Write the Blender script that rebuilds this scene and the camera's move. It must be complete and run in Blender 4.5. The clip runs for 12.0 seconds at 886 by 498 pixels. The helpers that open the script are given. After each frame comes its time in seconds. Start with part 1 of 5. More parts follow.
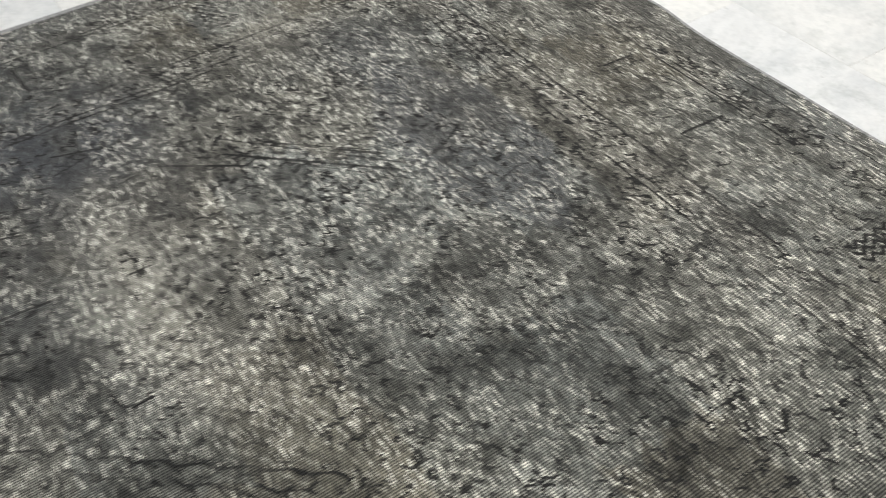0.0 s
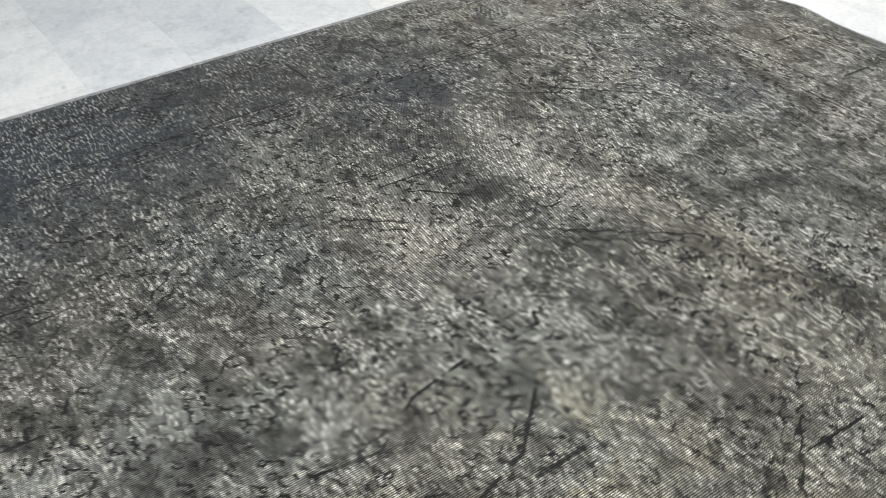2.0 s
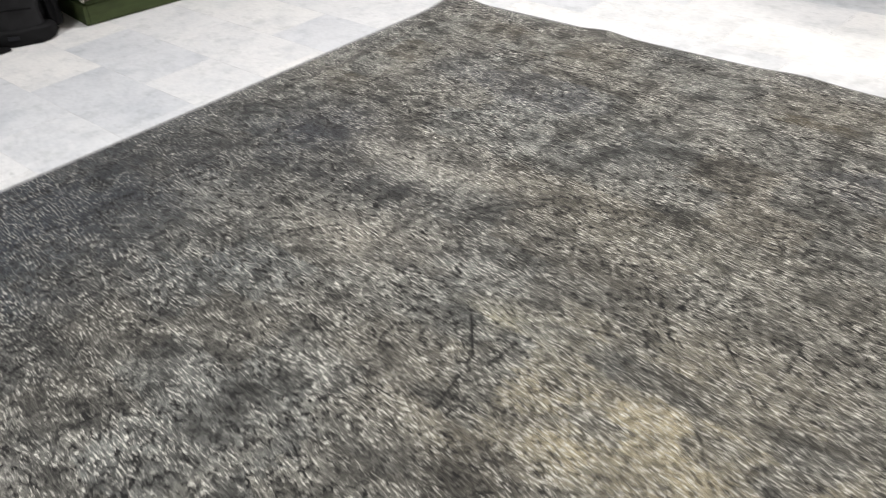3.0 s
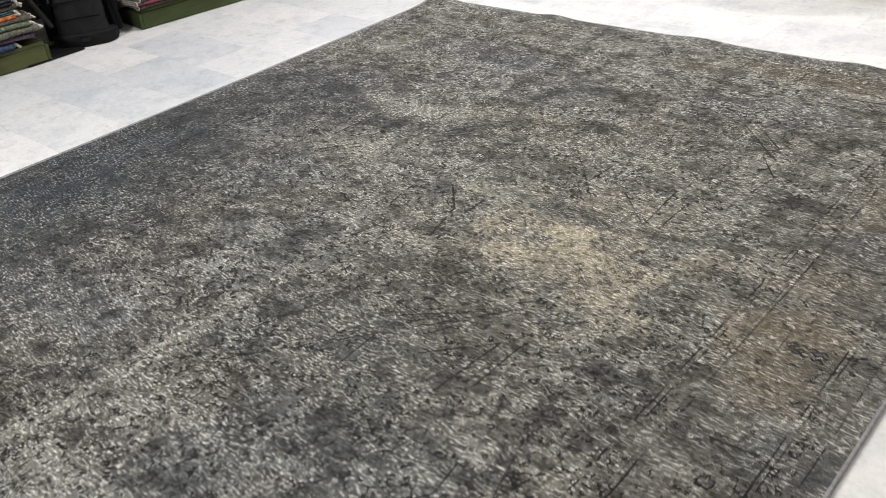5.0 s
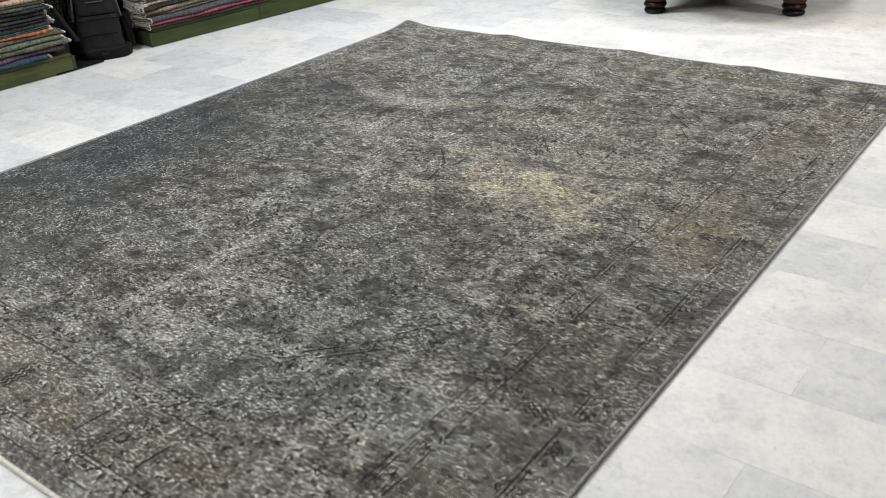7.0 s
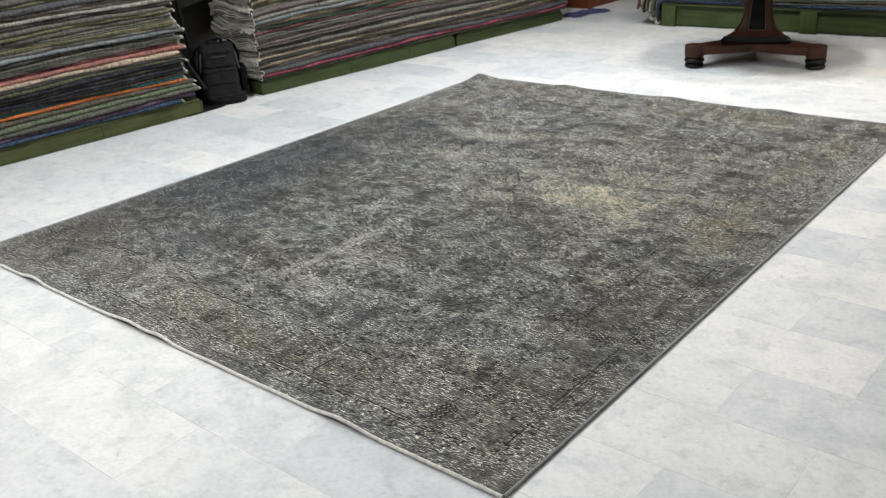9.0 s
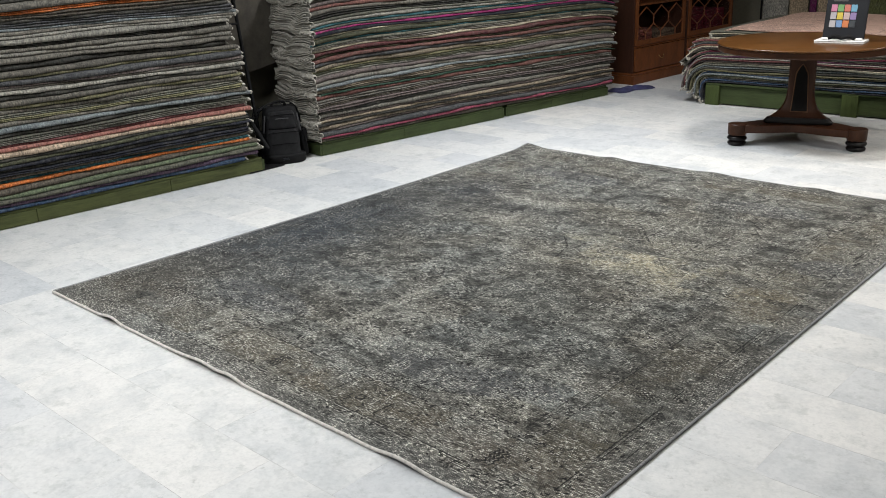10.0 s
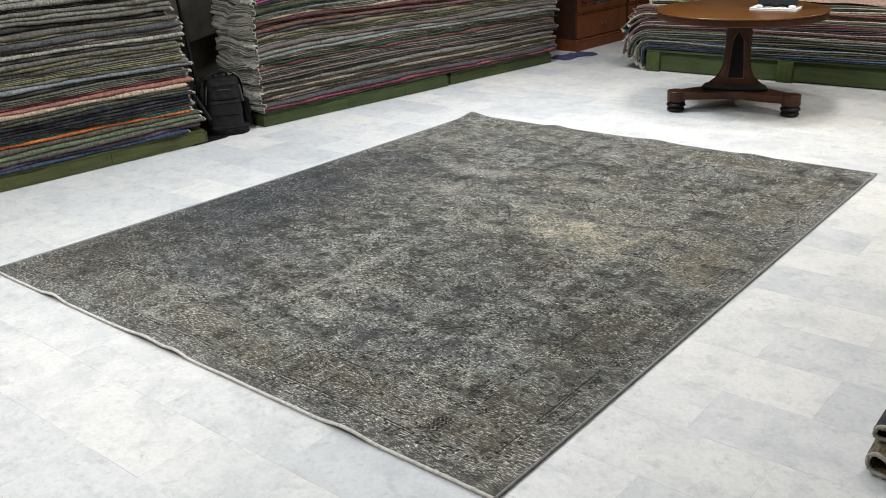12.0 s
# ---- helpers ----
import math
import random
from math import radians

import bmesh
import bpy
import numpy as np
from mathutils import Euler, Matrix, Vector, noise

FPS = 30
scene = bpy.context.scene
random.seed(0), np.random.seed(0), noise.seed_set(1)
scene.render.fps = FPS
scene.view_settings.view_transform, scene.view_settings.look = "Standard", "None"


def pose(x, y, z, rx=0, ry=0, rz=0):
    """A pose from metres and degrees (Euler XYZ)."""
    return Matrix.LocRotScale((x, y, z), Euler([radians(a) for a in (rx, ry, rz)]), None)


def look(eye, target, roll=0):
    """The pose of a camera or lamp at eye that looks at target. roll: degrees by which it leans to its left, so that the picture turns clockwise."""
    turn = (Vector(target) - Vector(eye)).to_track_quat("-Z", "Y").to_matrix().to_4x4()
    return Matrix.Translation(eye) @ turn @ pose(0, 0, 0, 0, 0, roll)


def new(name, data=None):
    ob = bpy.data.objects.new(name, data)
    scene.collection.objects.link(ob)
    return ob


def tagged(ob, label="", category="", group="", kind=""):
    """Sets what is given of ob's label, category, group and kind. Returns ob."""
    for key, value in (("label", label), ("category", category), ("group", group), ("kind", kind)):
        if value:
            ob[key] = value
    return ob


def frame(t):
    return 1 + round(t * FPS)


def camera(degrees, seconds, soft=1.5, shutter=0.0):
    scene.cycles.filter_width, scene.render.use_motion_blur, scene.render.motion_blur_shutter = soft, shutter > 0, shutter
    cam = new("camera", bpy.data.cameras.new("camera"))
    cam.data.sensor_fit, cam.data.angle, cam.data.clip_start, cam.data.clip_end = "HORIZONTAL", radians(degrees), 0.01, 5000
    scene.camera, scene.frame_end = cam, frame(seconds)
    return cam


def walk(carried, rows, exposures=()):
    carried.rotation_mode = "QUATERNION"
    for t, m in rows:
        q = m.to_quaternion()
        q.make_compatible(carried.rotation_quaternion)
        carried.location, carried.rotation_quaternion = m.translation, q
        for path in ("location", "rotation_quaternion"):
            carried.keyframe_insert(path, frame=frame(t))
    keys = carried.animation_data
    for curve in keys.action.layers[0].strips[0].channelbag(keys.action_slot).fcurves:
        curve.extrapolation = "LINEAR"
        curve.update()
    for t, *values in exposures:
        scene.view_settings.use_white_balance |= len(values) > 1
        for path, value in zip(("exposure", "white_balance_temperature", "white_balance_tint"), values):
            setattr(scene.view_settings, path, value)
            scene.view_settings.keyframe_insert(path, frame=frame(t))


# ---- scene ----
cam = camera(52.0, 12.0, soft=0.9, shutter=0.4)

# the walk: seconds, eye, target, roll
PATH = [
    (0, (-1.02, 2.53, 1.06), (-2.217, 3.278, -0.356), -2.6),
    (0.5, (-1.005, 2.254, 1.122), (-2.267, 3.003, -0.236), -0.9),
    (1, (-0.921, 1.951, 1.173), (-2.252, 2.701, -0.118), 0.1),
    (1.5, (-0.738, 1.657, 1.188), (-2.051, 2.479, -0.077), 1.9),
    (2, (-0.669, 1.415, 1.201), (-1.965, 2.302, -0.038), -0.8),
    (2.4, (-0.606, 1.19, 1.262), (-1.894, 2.163, 0.082), -3.9),
    (2.5, (-0.571, 1.168, 1.274), (-1.865, 2.168, 0.124), -4.8),
    (2.8, (-0.44, 1.036, 1.29), (-1.675, 2.167, 0.196), -4.8),
    (3, (-0.344, 0.923, 1.32), (-1.512, 2.114, 0.217), -4.0),
    (3.2, (-0.253, 0.842, 1.329), (-1.377, 2.064, 0.213), -3.2),
    (4.8, (0.344, 0.267, 1.428), (-0.866, 1.477, 0.393), -5.9),
    (5, (0.372, 0.147, 1.423), (-0.813, 1.385, 0.393), -5.6),
    (5.5, (0.469, -0.074, 1.446), (-0.68, 1.232, 0.459), -4.3),
    (6, (0.613, -0.239, 1.431), (-0.534, 1.09, 0.473), -4.2),
    (6.5, (0.728, -0.43, 1.438), (-0.415, 0.92, 0.504), -3.6),
    (7, (0.781, -0.709, 1.439), (-0.326, 0.678, 0.515), -3.6),
    (7.2, (0.817, -0.808, 1.455), (-0.281, 0.587, 0.532), -3.8),
    (8.8, (1.187, -1.43, 1.534), (-0.017, -0.062, 0.709), -4.1),
    (9, (1.214, -1.546, 1.562), (0.002, -0.165, 0.771), -4.0),
    (9.5, (1.267, -1.744, 1.597), (0.007, -0.352, 0.907), -3.0),
    (10, (1.293, -1.772, 1.62), (-0.003, -0.396, 0.967), -2.3),
    (10.5, (1.315, -1.798, 1.655), (0.027, -0.426, 0.978), -1.9),
    (11, (1.329, -1.802, 1.66), (0.058, -0.422, 0.965), -1.8),
    (11.5, (1.345, -1.797, 1.66), (0.113, -0.39, 0.95), -2.0),
    (12, (1.351, -1.787, 1.66), (0.152, -0.361, 0.933), -2.2),
]
walk(cam, [(t, look(eye, target, roll)) for t, eye, target, roll in PATH],
     [(0, -0.30, 6700, 10), (0.3, 0.25, 6700, 10), (0.5, 0.32, 6700, 10), (0.7, 0.10, 6650, 10), (1.0, -0.20, 6600, 10), (1.5, -0.05, 6500, 10), (2.0, -0.15, 6500, 10),
      (2.5, -0.16, 6650, 13), (3.0, -0.05, 6700, 14), (5.5, -0.05, 6700, 14), (6.5, -0.03, 6620, 12), (9.0, 0.0, 6500, 10), (9.5, -0.05, 6500, 10), (10.0, -0.10, 6500, 10), (10.5, -0.04, 6500, 10), (11.0, 0.0, 6500, 10), (12.0, 0.02, 6500, 10)])
# ---- light ----
world = bpy.data.worlds.new("shop_world")
scene.world = world
world.use_nodes = True
world.node_tree.nodes["Background"].inputs[0].default_value = (0.8, 0.85, 0.9, 1)
world.node_tree.nodes["Background"].inputs[1].default_value = 0.05
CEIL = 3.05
LAMPS = [  # x, y, watts, colour of each ceiling panel; all unseen, set by brightness
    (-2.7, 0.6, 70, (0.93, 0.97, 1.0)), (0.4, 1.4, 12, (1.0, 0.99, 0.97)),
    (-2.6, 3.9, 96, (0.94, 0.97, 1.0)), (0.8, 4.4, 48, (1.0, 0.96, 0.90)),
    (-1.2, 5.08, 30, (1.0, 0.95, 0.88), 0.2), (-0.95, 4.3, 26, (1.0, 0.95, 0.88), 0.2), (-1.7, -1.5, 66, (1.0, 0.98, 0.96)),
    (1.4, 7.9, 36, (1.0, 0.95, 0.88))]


# ---- helpers ----
def link_bm(name, bm, material, parent=None, label=""):
    me = bpy.data.meshes.new(name)
    bm.to_mesh(me)
    bm.free()
    if material:
        me.materials.append(material)
    ob = new(name, me)
    if parent:
        ob.parent = parent
    if label:
        ob["label"] = label
    return ob


part = link_bm


def smooth(ob, angle=40):
    me = ob.data
    me.polygons.foreach_set("use_smooth", [True] * len(me.polygons))
    me.set_sharp_from_angle(angle=radians(angle))
    return ob


def box(bm, x0, y0, z0, x1, y1, z1, bevel=0.0, m=None):
    vs = [bm.verts.new(Vector(c)) for c in ((x0, y0, z0), (x1, y0, z0), (x1, y1, z0), (x0, y1, z0), (x0, y0, z1), (x1, y0, z1), (x1, y1, z1), (x0, y1, z1))]
    fs = [bm.faces.new([vs[i] for i in f]) for f in ((3, 2, 1, 0), (4, 5, 6, 7), (0, 1, 5, 4), (1, 2, 6, 5), (2, 3, 7, 6), (3, 0, 4, 7))]
    if m is not None:
        for v in vs:
            v.co = m @ v.co
    if bevel:
        es = list({e for f in fs for e in f.edges})
        bmesh.ops.bevel(bm, geom=es, offset=bevel, segments=2, affect="EDGES", profile=0.6)
    return vs


def lathe(bm, profile, segs=24, centre=(0, 0)):
    rings = []
    for r, z in profile:
        rings.append([bm.verts.new((centre[0] + r * math.cos(2 * math.pi * k / segs), centre[1] + r * math.sin(2 * math.pi * k / segs), z)) for k in range(segs)])
    for a, b in zip(rings, rings[1:]):
        for k in range(segs):
            bm.faces.new((a[k], a[(k + 1) % segs], b[(k + 1) % segs], b[k]))
    bm.faces.new(rings[0][::-1])
    bm.faces.new(rings[-1])


def tube(bm, pts, r, segs=8):
    pts = [Vector(p) for p in pts]
    rings, ref = [], Vector((0.31, 0.17, 0.93)).normalized()
    for i, p in enumerate(pts):
        d = (pts[min(i + 1, len(pts) - 1)] - pts[max(i - 1, 0)]).normalized()
        a = d.cross(ref).normalized()
        b = d.cross(a)
        rings.append([bm.verts.new(p + r * (a * math.cos(2 * math.pi * k / segs) + b * math.sin(2 * math.pi * k / segs))) for k in range(segs)])
    for a, b in zip(rings, rings[1:]):
        for k in range(segs):
            bm.faces.new((a[k], b[k], b[(k + 1) % segs], a[(k + 1) % segs]))
    bm.faces.new(rings[0])
    bm.faces.new(rings[-1][::-1])


def spline(pts, n=8):
    """A smooth curve through pts (Catmull-Rom)."""
    pts = [Vector(p) for p in pts]
    out = []
    for i in range(len(pts) - 1):
        p0, p1, p2, p3 = pts[max(i - 1, 0)], pts[i], pts[i + 1], pts[min(i + 2, len(pts) - 1)]
        for k in range(n):
            t = k / n
            out.append(0.5 * (2 * p1 + (p2 - p0) * t + (2 * p0 - 5 * p1 + 4 * p2 - p3) * t * t + (3 * p1 - p0 - 3 * p2 + p3) * t ** 3))
    return out + [pts[-1]]


# ---- materials ----
def nodes_of(name):
    mat = bpy.data.materials.new(name)
    mat.use_nodes = True
    nt = mat.node_tree
    return mat, nt, nt.nodes["Principled BSDF"]


def add(nt, kind, **sockets):
    n = nt.nodes.new(kind)
    for k, v in sockets.items():
        n.inputs[k.replace("_", " ")].default_value = v
    return n


def ramp(nt, src, stops):
    n = nt.nodes.new("ShaderNodeValToRGB")
    el = n.color_ramp.elements
    while len(el) < len(stops):
        el.new(0.5)
    for e, (p, c) in zip(el, stops):
        e.position, e.color = p, (*c, 1)
    nt.links.new(src, n.inputs[0])
    return n.outputs[0]


def mixc(nt, kind, fac, a, b):
    n = nt.nodes.new("ShaderNodeMix")
    n.data_type, n.blend_type = "RGBA", kind
    for sock, v in ((n.inputs[0], fac), (n.inputs[6], a), (n.inputs[7], b)):
        if isinstance(v, bpy.types.NodeSocket):
            nt.links.new(v, sock)
        else:
            sock.default_value = v if not isinstance(v, tuple) or len(v) == 4 else (*v, 1)
    return n.outputs[2]


def mapped(nt, scale, coord="Object"):
    tc, mp = nt.nodes.new("ShaderNodeTexCoord"), nt.nodes.new("ShaderNodeMapping")
    mp.inputs["Scale"].default_value = scale
    nt.links.new(tc.outputs[coord], mp.inputs[0])
    return mp.outputs[0]


def noise_tex(nt, vec, scale, detail=4, rough=0.6):
    n = add(nt, "ShaderNodeTexNoise", Scale=scale, Detail=detail, Roughness=rough)
    nt.links.new(vec, n.inputs["Vector"])
    return n.outputs["Fac"]


def bump(nt, bsdf, height, strength, dist):
    b = add(nt, "ShaderNodeBump", Strength=strength, Distance=dist)
    nt.links.new(height, b.inputs["Height"])
    nt.links.new(b.outputs[0], bsdf.inputs["Normal"])


def simple(name, col, rough=0.6, var=0.25, scale=12.0, metal=0.0, bmp=0.15, stretch=(1, 1, 1), dist=0.002, spec=0.5):
    mat, nt, p = nodes_of(name)
    v = mapped(nt, stretch)
    n1, n2 = noise_tex(nt, v, scale), noise_tex(nt, v, scale * 9, 3)
    dark, light = tuple(c * (1 - var) for c in col), tuple(min(1, c * (1 + var)) for c in col)
    c = mixc(nt, "MULTIPLY", 0.5, ramp(nt, n1, [(0.3, dark), (0.7, light)]), ramp(nt, n2, [(0.25, (0.6, 0.6, 0.6)), (0.7, (1, 1, 1))]))
    nt.links.new(c, p.inputs["Base Color"])
    p.inputs["Roughness"].default_value, p.inputs["Metallic"].default_value, p.inputs["Specular IOR Level"].default_value = rough, metal, spec
    if bmp:
        bump(nt, p, n2, bmp, dist)
    return mat


def wood(name, col, rough=0.35, grain=(1, 14, 14), coat=0.0, var=0.5, spec=0.25):
    mat, nt, p = nodes_of(name)
    v = mapped(nt, grain)
    n1, n2 = noise_tex(nt, v, 3.0, 6, 0.65), noise_tex(nt, v, 22.0, 4)
    n3 = noise_tex(nt, mapped(nt, (1, 1, 1)), 2.5, 3)
    c = ramp(nt, n1, [(0.25, tuple(k * (1 - var) for k in col)), (0.5, col), (0.75, tuple(min(1, k * (1 + var * 0.6)) for k in col))])
    c = mixc(nt, "MULTIPLY", 0.5, c, ramp(nt, n2, [(0.3, (0.55, 0.5, 0.45)), (0.6, (1, 1, 1))]))
    c = mixc(nt, "MULTIPLY", 0.6, c, ramp(nt, n3, [(0.3, (0.65, 0.65, 0.65)), (0.65, (1, 1, 1))]))
    nt.links.new(c, p.inputs["Base Color"])
    p.inputs["Roughness"].default_value = rough
    p.inputs["Coat Weight"].default_value = coat
    p.inputs["Specular IOR Level"].default_value = spec
    p.inputs["Coat Roughness"].default_value = 0.12
    bump(nt, p, n2, 0.12, 0.001)
    return mat


def marble():
    mat, nt, p = nodes_of("white_marble")
    info = nt.nodes.new("ShaderNodeObjectInfo")
    tc = nt.nodes.new("ShaderNodeTexCoord")
    off = nt.nodes.new("ShaderNodeVectorMath")
    off.operation = "MULTIPLY_ADD"
    nt.links.new(info.outputs["Random"], off.inputs[0])
    off.inputs[1].default_value = (37, 61, 13)
    nt.links.new(tc.outputs["Object"], off.inputs[2])
    v = off.outputs[0]
    cloud = noise_tex(nt, v, 4.5, 7, 0.68)
    fog = noise_tex(nt, v, 14, 5, 0.7)
    fine = noise_tex(nt, v, 26, 5, 0.7)
    warp = add(nt, "ShaderNodeTexNoise", Scale=2.2, Detail=5, Roughness=0.65, Distortion=1.6)
    nt.links.new(v, warp.inputs["Vector"])
    ridge = nt.nodes.new("ShaderNodeMath")
    ridge.operation = "SUBTRACT"
    nt.links.new(warp.outputs["Fac"], ridge.inputs[0])
    ridge.inputs[1].default_value = 0.5
    vein = nt.nodes.new("ShaderNodeMath")
    vein.operation = "ABSOLUTE"
    nt.links.new(ridge.outputs[0], vein.inputs[0])
    tint = ramp(nt, info.outputs["Random"], [(0.0, (0.535, 0.553, 0.57)), (0.15, (0.59, 0.605, 0.617)), (0.4, (0.635, 0.642, 0.641)), (0.75, (0.66, 0.663, 0.652)), (1.0, (0.70, 0.694, 0.676))])
    c = mixc(nt, "MULTIPLY", 0.75, tint, ramp(nt, cloud, [(0.36, (0.79, 0.815, 0.835)), (0.54, (1, 1, 1))]))
    c = mixc(nt, "MULTIPLY", 0.7, c, ramp(nt, fog, [(0.34, (0.78, 0.80, 0.795)), (0.46, (1, 1, 1))]))
    c = mixc(nt, "MULTIPLY", 0.25, c, ramp(nt, vein.outputs[0], [(0.0, (0.80, 0.80, 0.81)), (0.06, (1, 1, 1))]))
    c = mixc(nt, "MULTIPLY", 0.40, c, ramp(nt, fine, [(0.27, (0.35, 0.36, 0.35)), (0.375, (1, 1, 1))]))
    c = mixc(nt, "MULTIPLY", 0.5, c, ramp(nt, noise_tex(nt, v, 60, 4, 0.7), [(0.36, (0.82, 0.83, 0.84)), (0.56, (1.02, 1.02, 1.02))]))
    nt.links.new(c, p.inputs["Base Color"])
    rg = ramp(nt, fine, [(0.3, (0.52, 0.52, 0.52)), (0.7, (0.40, 0.40, 0.40))])
    nt.links.new(rg, p.inputs["Roughness"])
    bump(nt, p, fine, 0.015, 0.0006)
    return mat


def pile():
    """Wool of the folded rugs: the colour of each object, broken up by yarn and faded pattern."""
    mat, nt, p = nodes_of("folded_wool")
    info = nt.nodes.new("ShaderNodeObjectInfo")
    off = nt.nodes.new("ShaderNodeVectorMath")
    off.operation = "MULTIPLY_ADD"
    nt.links.new(info.outputs["Random"], off.inputs[0])
    off.inputs[1].default_value = (31, 17, 53)
    tc = nt.nodes.new("ShaderNodeTexCoord")
    nt.links.new(tc.outputs["Object"], off.inputs[2])
    v = off.outputs[0]
    tick = nt.nodes.new("ShaderNodeVectorMath")
    tick.operation = "MULTIPLY"
    nt.links.new(v, tick.inputs[0])
    tick.inputs[1].default_value = (1.5, 0.6, 0.5)
    tick = tick.outputs[0]
    big, mid, fleck, yarn = noise_tex(nt, v, 4, 4), noise_tex(nt, v, 22, 4, 0.7), noise_tex(nt, tick, 75, 3, 0.7), noise_tex(nt, tick, 260, 3, 0.7)
    c = mixc(nt, "MULTIPLY", 0.8, info.outputs["Color"], ramp(nt, big, [(0.3, (0.72, 0.72, 0.73)), (0.65, (1.12, 1.1, 1.07))]))
    c = mixc(nt, "MIX", ramp(nt, mid, [(0.49, (0, 0, 0)), (0.64, (0.3, 0.3, 0.3))]), c, (0.125, 0.12, 0.105))
    c = mixc(nt, "MULTIPLY", 0.9, c, ramp(nt, fleck, [(0.36, (0.40, 0.40, 0.40)), (0.5, (0.97, 0.97, 0.97)), (0.64, (1.55, 1.53, 1.46))]))
    c = mixc(nt, "MULTIPLY", 0.85, c, ramp(nt, yarn, [(0.3, (0.45, 0.45, 0.45)), (0.65, (1.15, 1.15, 1.15))]))
    nt.links.new(c, p.inputs["Base Color"])
    p.inputs["Roughness"].default_value = 0.95
    p.inputs["Specular IOR Level"].default_value = 0.15
    bump(nt, p, fleck, 0.7, 0.006)
    return mat


def carpet():
    """The laid rug: its dyed ground, the outlines left of the old drawing, and bare yarn that runs with the weft."""
    mat, nt, p = nodes_of("distressed_overdyed_wool")
    att, draw = nt.nodes.new("ShaderNodeAttribute"), nt.nodes.new("ShaderNodeAttribute")
    att.attribute_name, draw.attribute_name = "dye", "drawing"
    parts = nt.nodes.new("ShaderNodeSeparateColor")
    nt.links.new(draw.outputs["Color"], parts.inputs[0])

    def calc(op, a, b):
        n = nt.nodes.new("ShaderNodeMath")
        n.operation = op
        for sock, v in zip(n.inputs, (a, b)):
            if isinstance(v, bpy.types.NodeSocket):
                nt.links.new(v, sock)
            else:
                sock.default_value = v
        return n.outputs[0]

    weft = noise_tex(nt, mapped(nt, (58, 250, 1)), 1.0, 3, 0.65)
    dash = noise_tex(nt, mapped(nt, (48, 205, 1)), 1.0, 2, 0.6)
    gap = noise_tex(nt, mapped(nt, (52, 190, 3)), 1.0, 2, 0.6)
    knot = noise_tex(nt, mapped(nt, (170, 200, 1)), 1.0, 2, 0.7)
    speck = noise_tex(nt, mapped(nt, (75, 110, 1)), 1.0, 2, 0.55)
    # rows of knots run the length of the rug, 4.2 mm apart
    rib = add(nt, "ShaderNodeTexWave", Scale=1.0, Distortion=0.7, Detail=1.0)
    rib.bands_direction = "X"
    nt.links.new(mapped(nt, (74.8, 9, 1)), rib.inputs["Vector"])
    c = mixc(nt, "MULTIPLY", 1.0, att.outputs["Color"], ramp(nt, weft, [(0.37, (0.68, 0.68, 0.69)), (0.5, (0.96, 0.96, 0.96)), (0.64, (1.35, 1.34, 1.30))]))
    c = mixc(nt, "MULTIPLY", 0.35, c, ramp(nt, knot, [(0.34, (0.5, 0.5, 0.5)), (0.5, (1, 1, 1)), (0.66, (1.5, 1.5, 1.45))]))
    bare = calc("MULTIPLY", ramp(nt, dash, [(0.545, (0, 0, 0)), (0.590, (1, 1, 1))]), parts.outputs["Blue"])
    c = mixc(nt, "MIX", bare, c, (0.57, 0.56, 0.51))
    hollow = calc("MULTIPLY", ramp(nt, gap, [(0.57, (0, 0, 0)), (0.62, (1, 1, 1))]), parts.outputs["Green"])
    c = mixc(nt, "MIX", calc("MULTIPLY", hollow, 0.6), c, (0.022, 0.022, 0.021))
    edge = calc("ADD", parts.outputs["Red"], calc("MULTIPLY", calc("SUBTRACT", speck, 0.5), 0.30))
    ink = calc("MULTIPLY", ramp(nt, edge, [(0.74, (0, 0, 0)), (0.82, (1, 1, 1))]), parts.outputs["Green"])
    c = mixc(nt, "MIX", ink, c, (0.013, 0.013, 0.013))
    # grooves between the knot rows: their shade is put into the colour
    c = mixc(nt, "MULTIPLY", 0.9, c, ramp(nt, rib.outputs["Fac"], [(0.15, (0.28, 0.28, 0.28)), (0.85, (1.76, 1.76, 1.73))]))
    nt.links.new(c, p.inputs["Base Color"])
    p.inputs["Roughness"].default_value = 0.92
    p.inputs["Specular IOR Level"].default_value = 0.2
    bump(nt, p, rib.outputs["Fac"], 0.35, 0.002)
    return mat


MARBLE, PILE, CARPET = marble(), pile(), carpet()
GROUT = simple("pale_grout", (0.58, 0.58, 0.57), 0.9, 0.55, 6)
WALL = simple("olive_wall_paint", (0.15, 0.14, 0.105), 0.85, 0.1, 3)
CEILING = simple("white_ceiling_paint", (0.8, 0.8, 0.79), 0.9, 0.04, 3)
GREEN = wood("green_stained_pine", (0.042, 0.060, 0.020), 0.65, (1, 10, 10))
# worn pine of the first pallet, its stronger light mixed into the colour
GREEN_LIT = wood("worn_lit_olive_pine", (0.066, 0.077, 0.026), 0.7, (1, 10, 10), var=0.6)
GREEN_X = wood("green_stained_pine_crosswise", (0.042, 0.060, 0.020), 0.65, (10, 1, 10))
GREEN_D = wood("green_stained_pine_end", (0.048, 0.068, 0.018), 0.7, (6, 6, 1))
MAHOG = wood("polished_mahogany", (0.125, 0.040, 0.012), 0.45, (3, 3, 1), 0.0)
# same mahogany; shade on the cabinet sides and back is put into the colour
MAHOG_SHADED = wood("shaded_mahogany", (0.040, 0.014, 0.007), 0.6, (3, 3, 1), 0.0)
WALNUT = wood("polished_walnut_veneer", (0.100, 0.042, 0.011), 0.30, (1, 9, 1), 0.1)
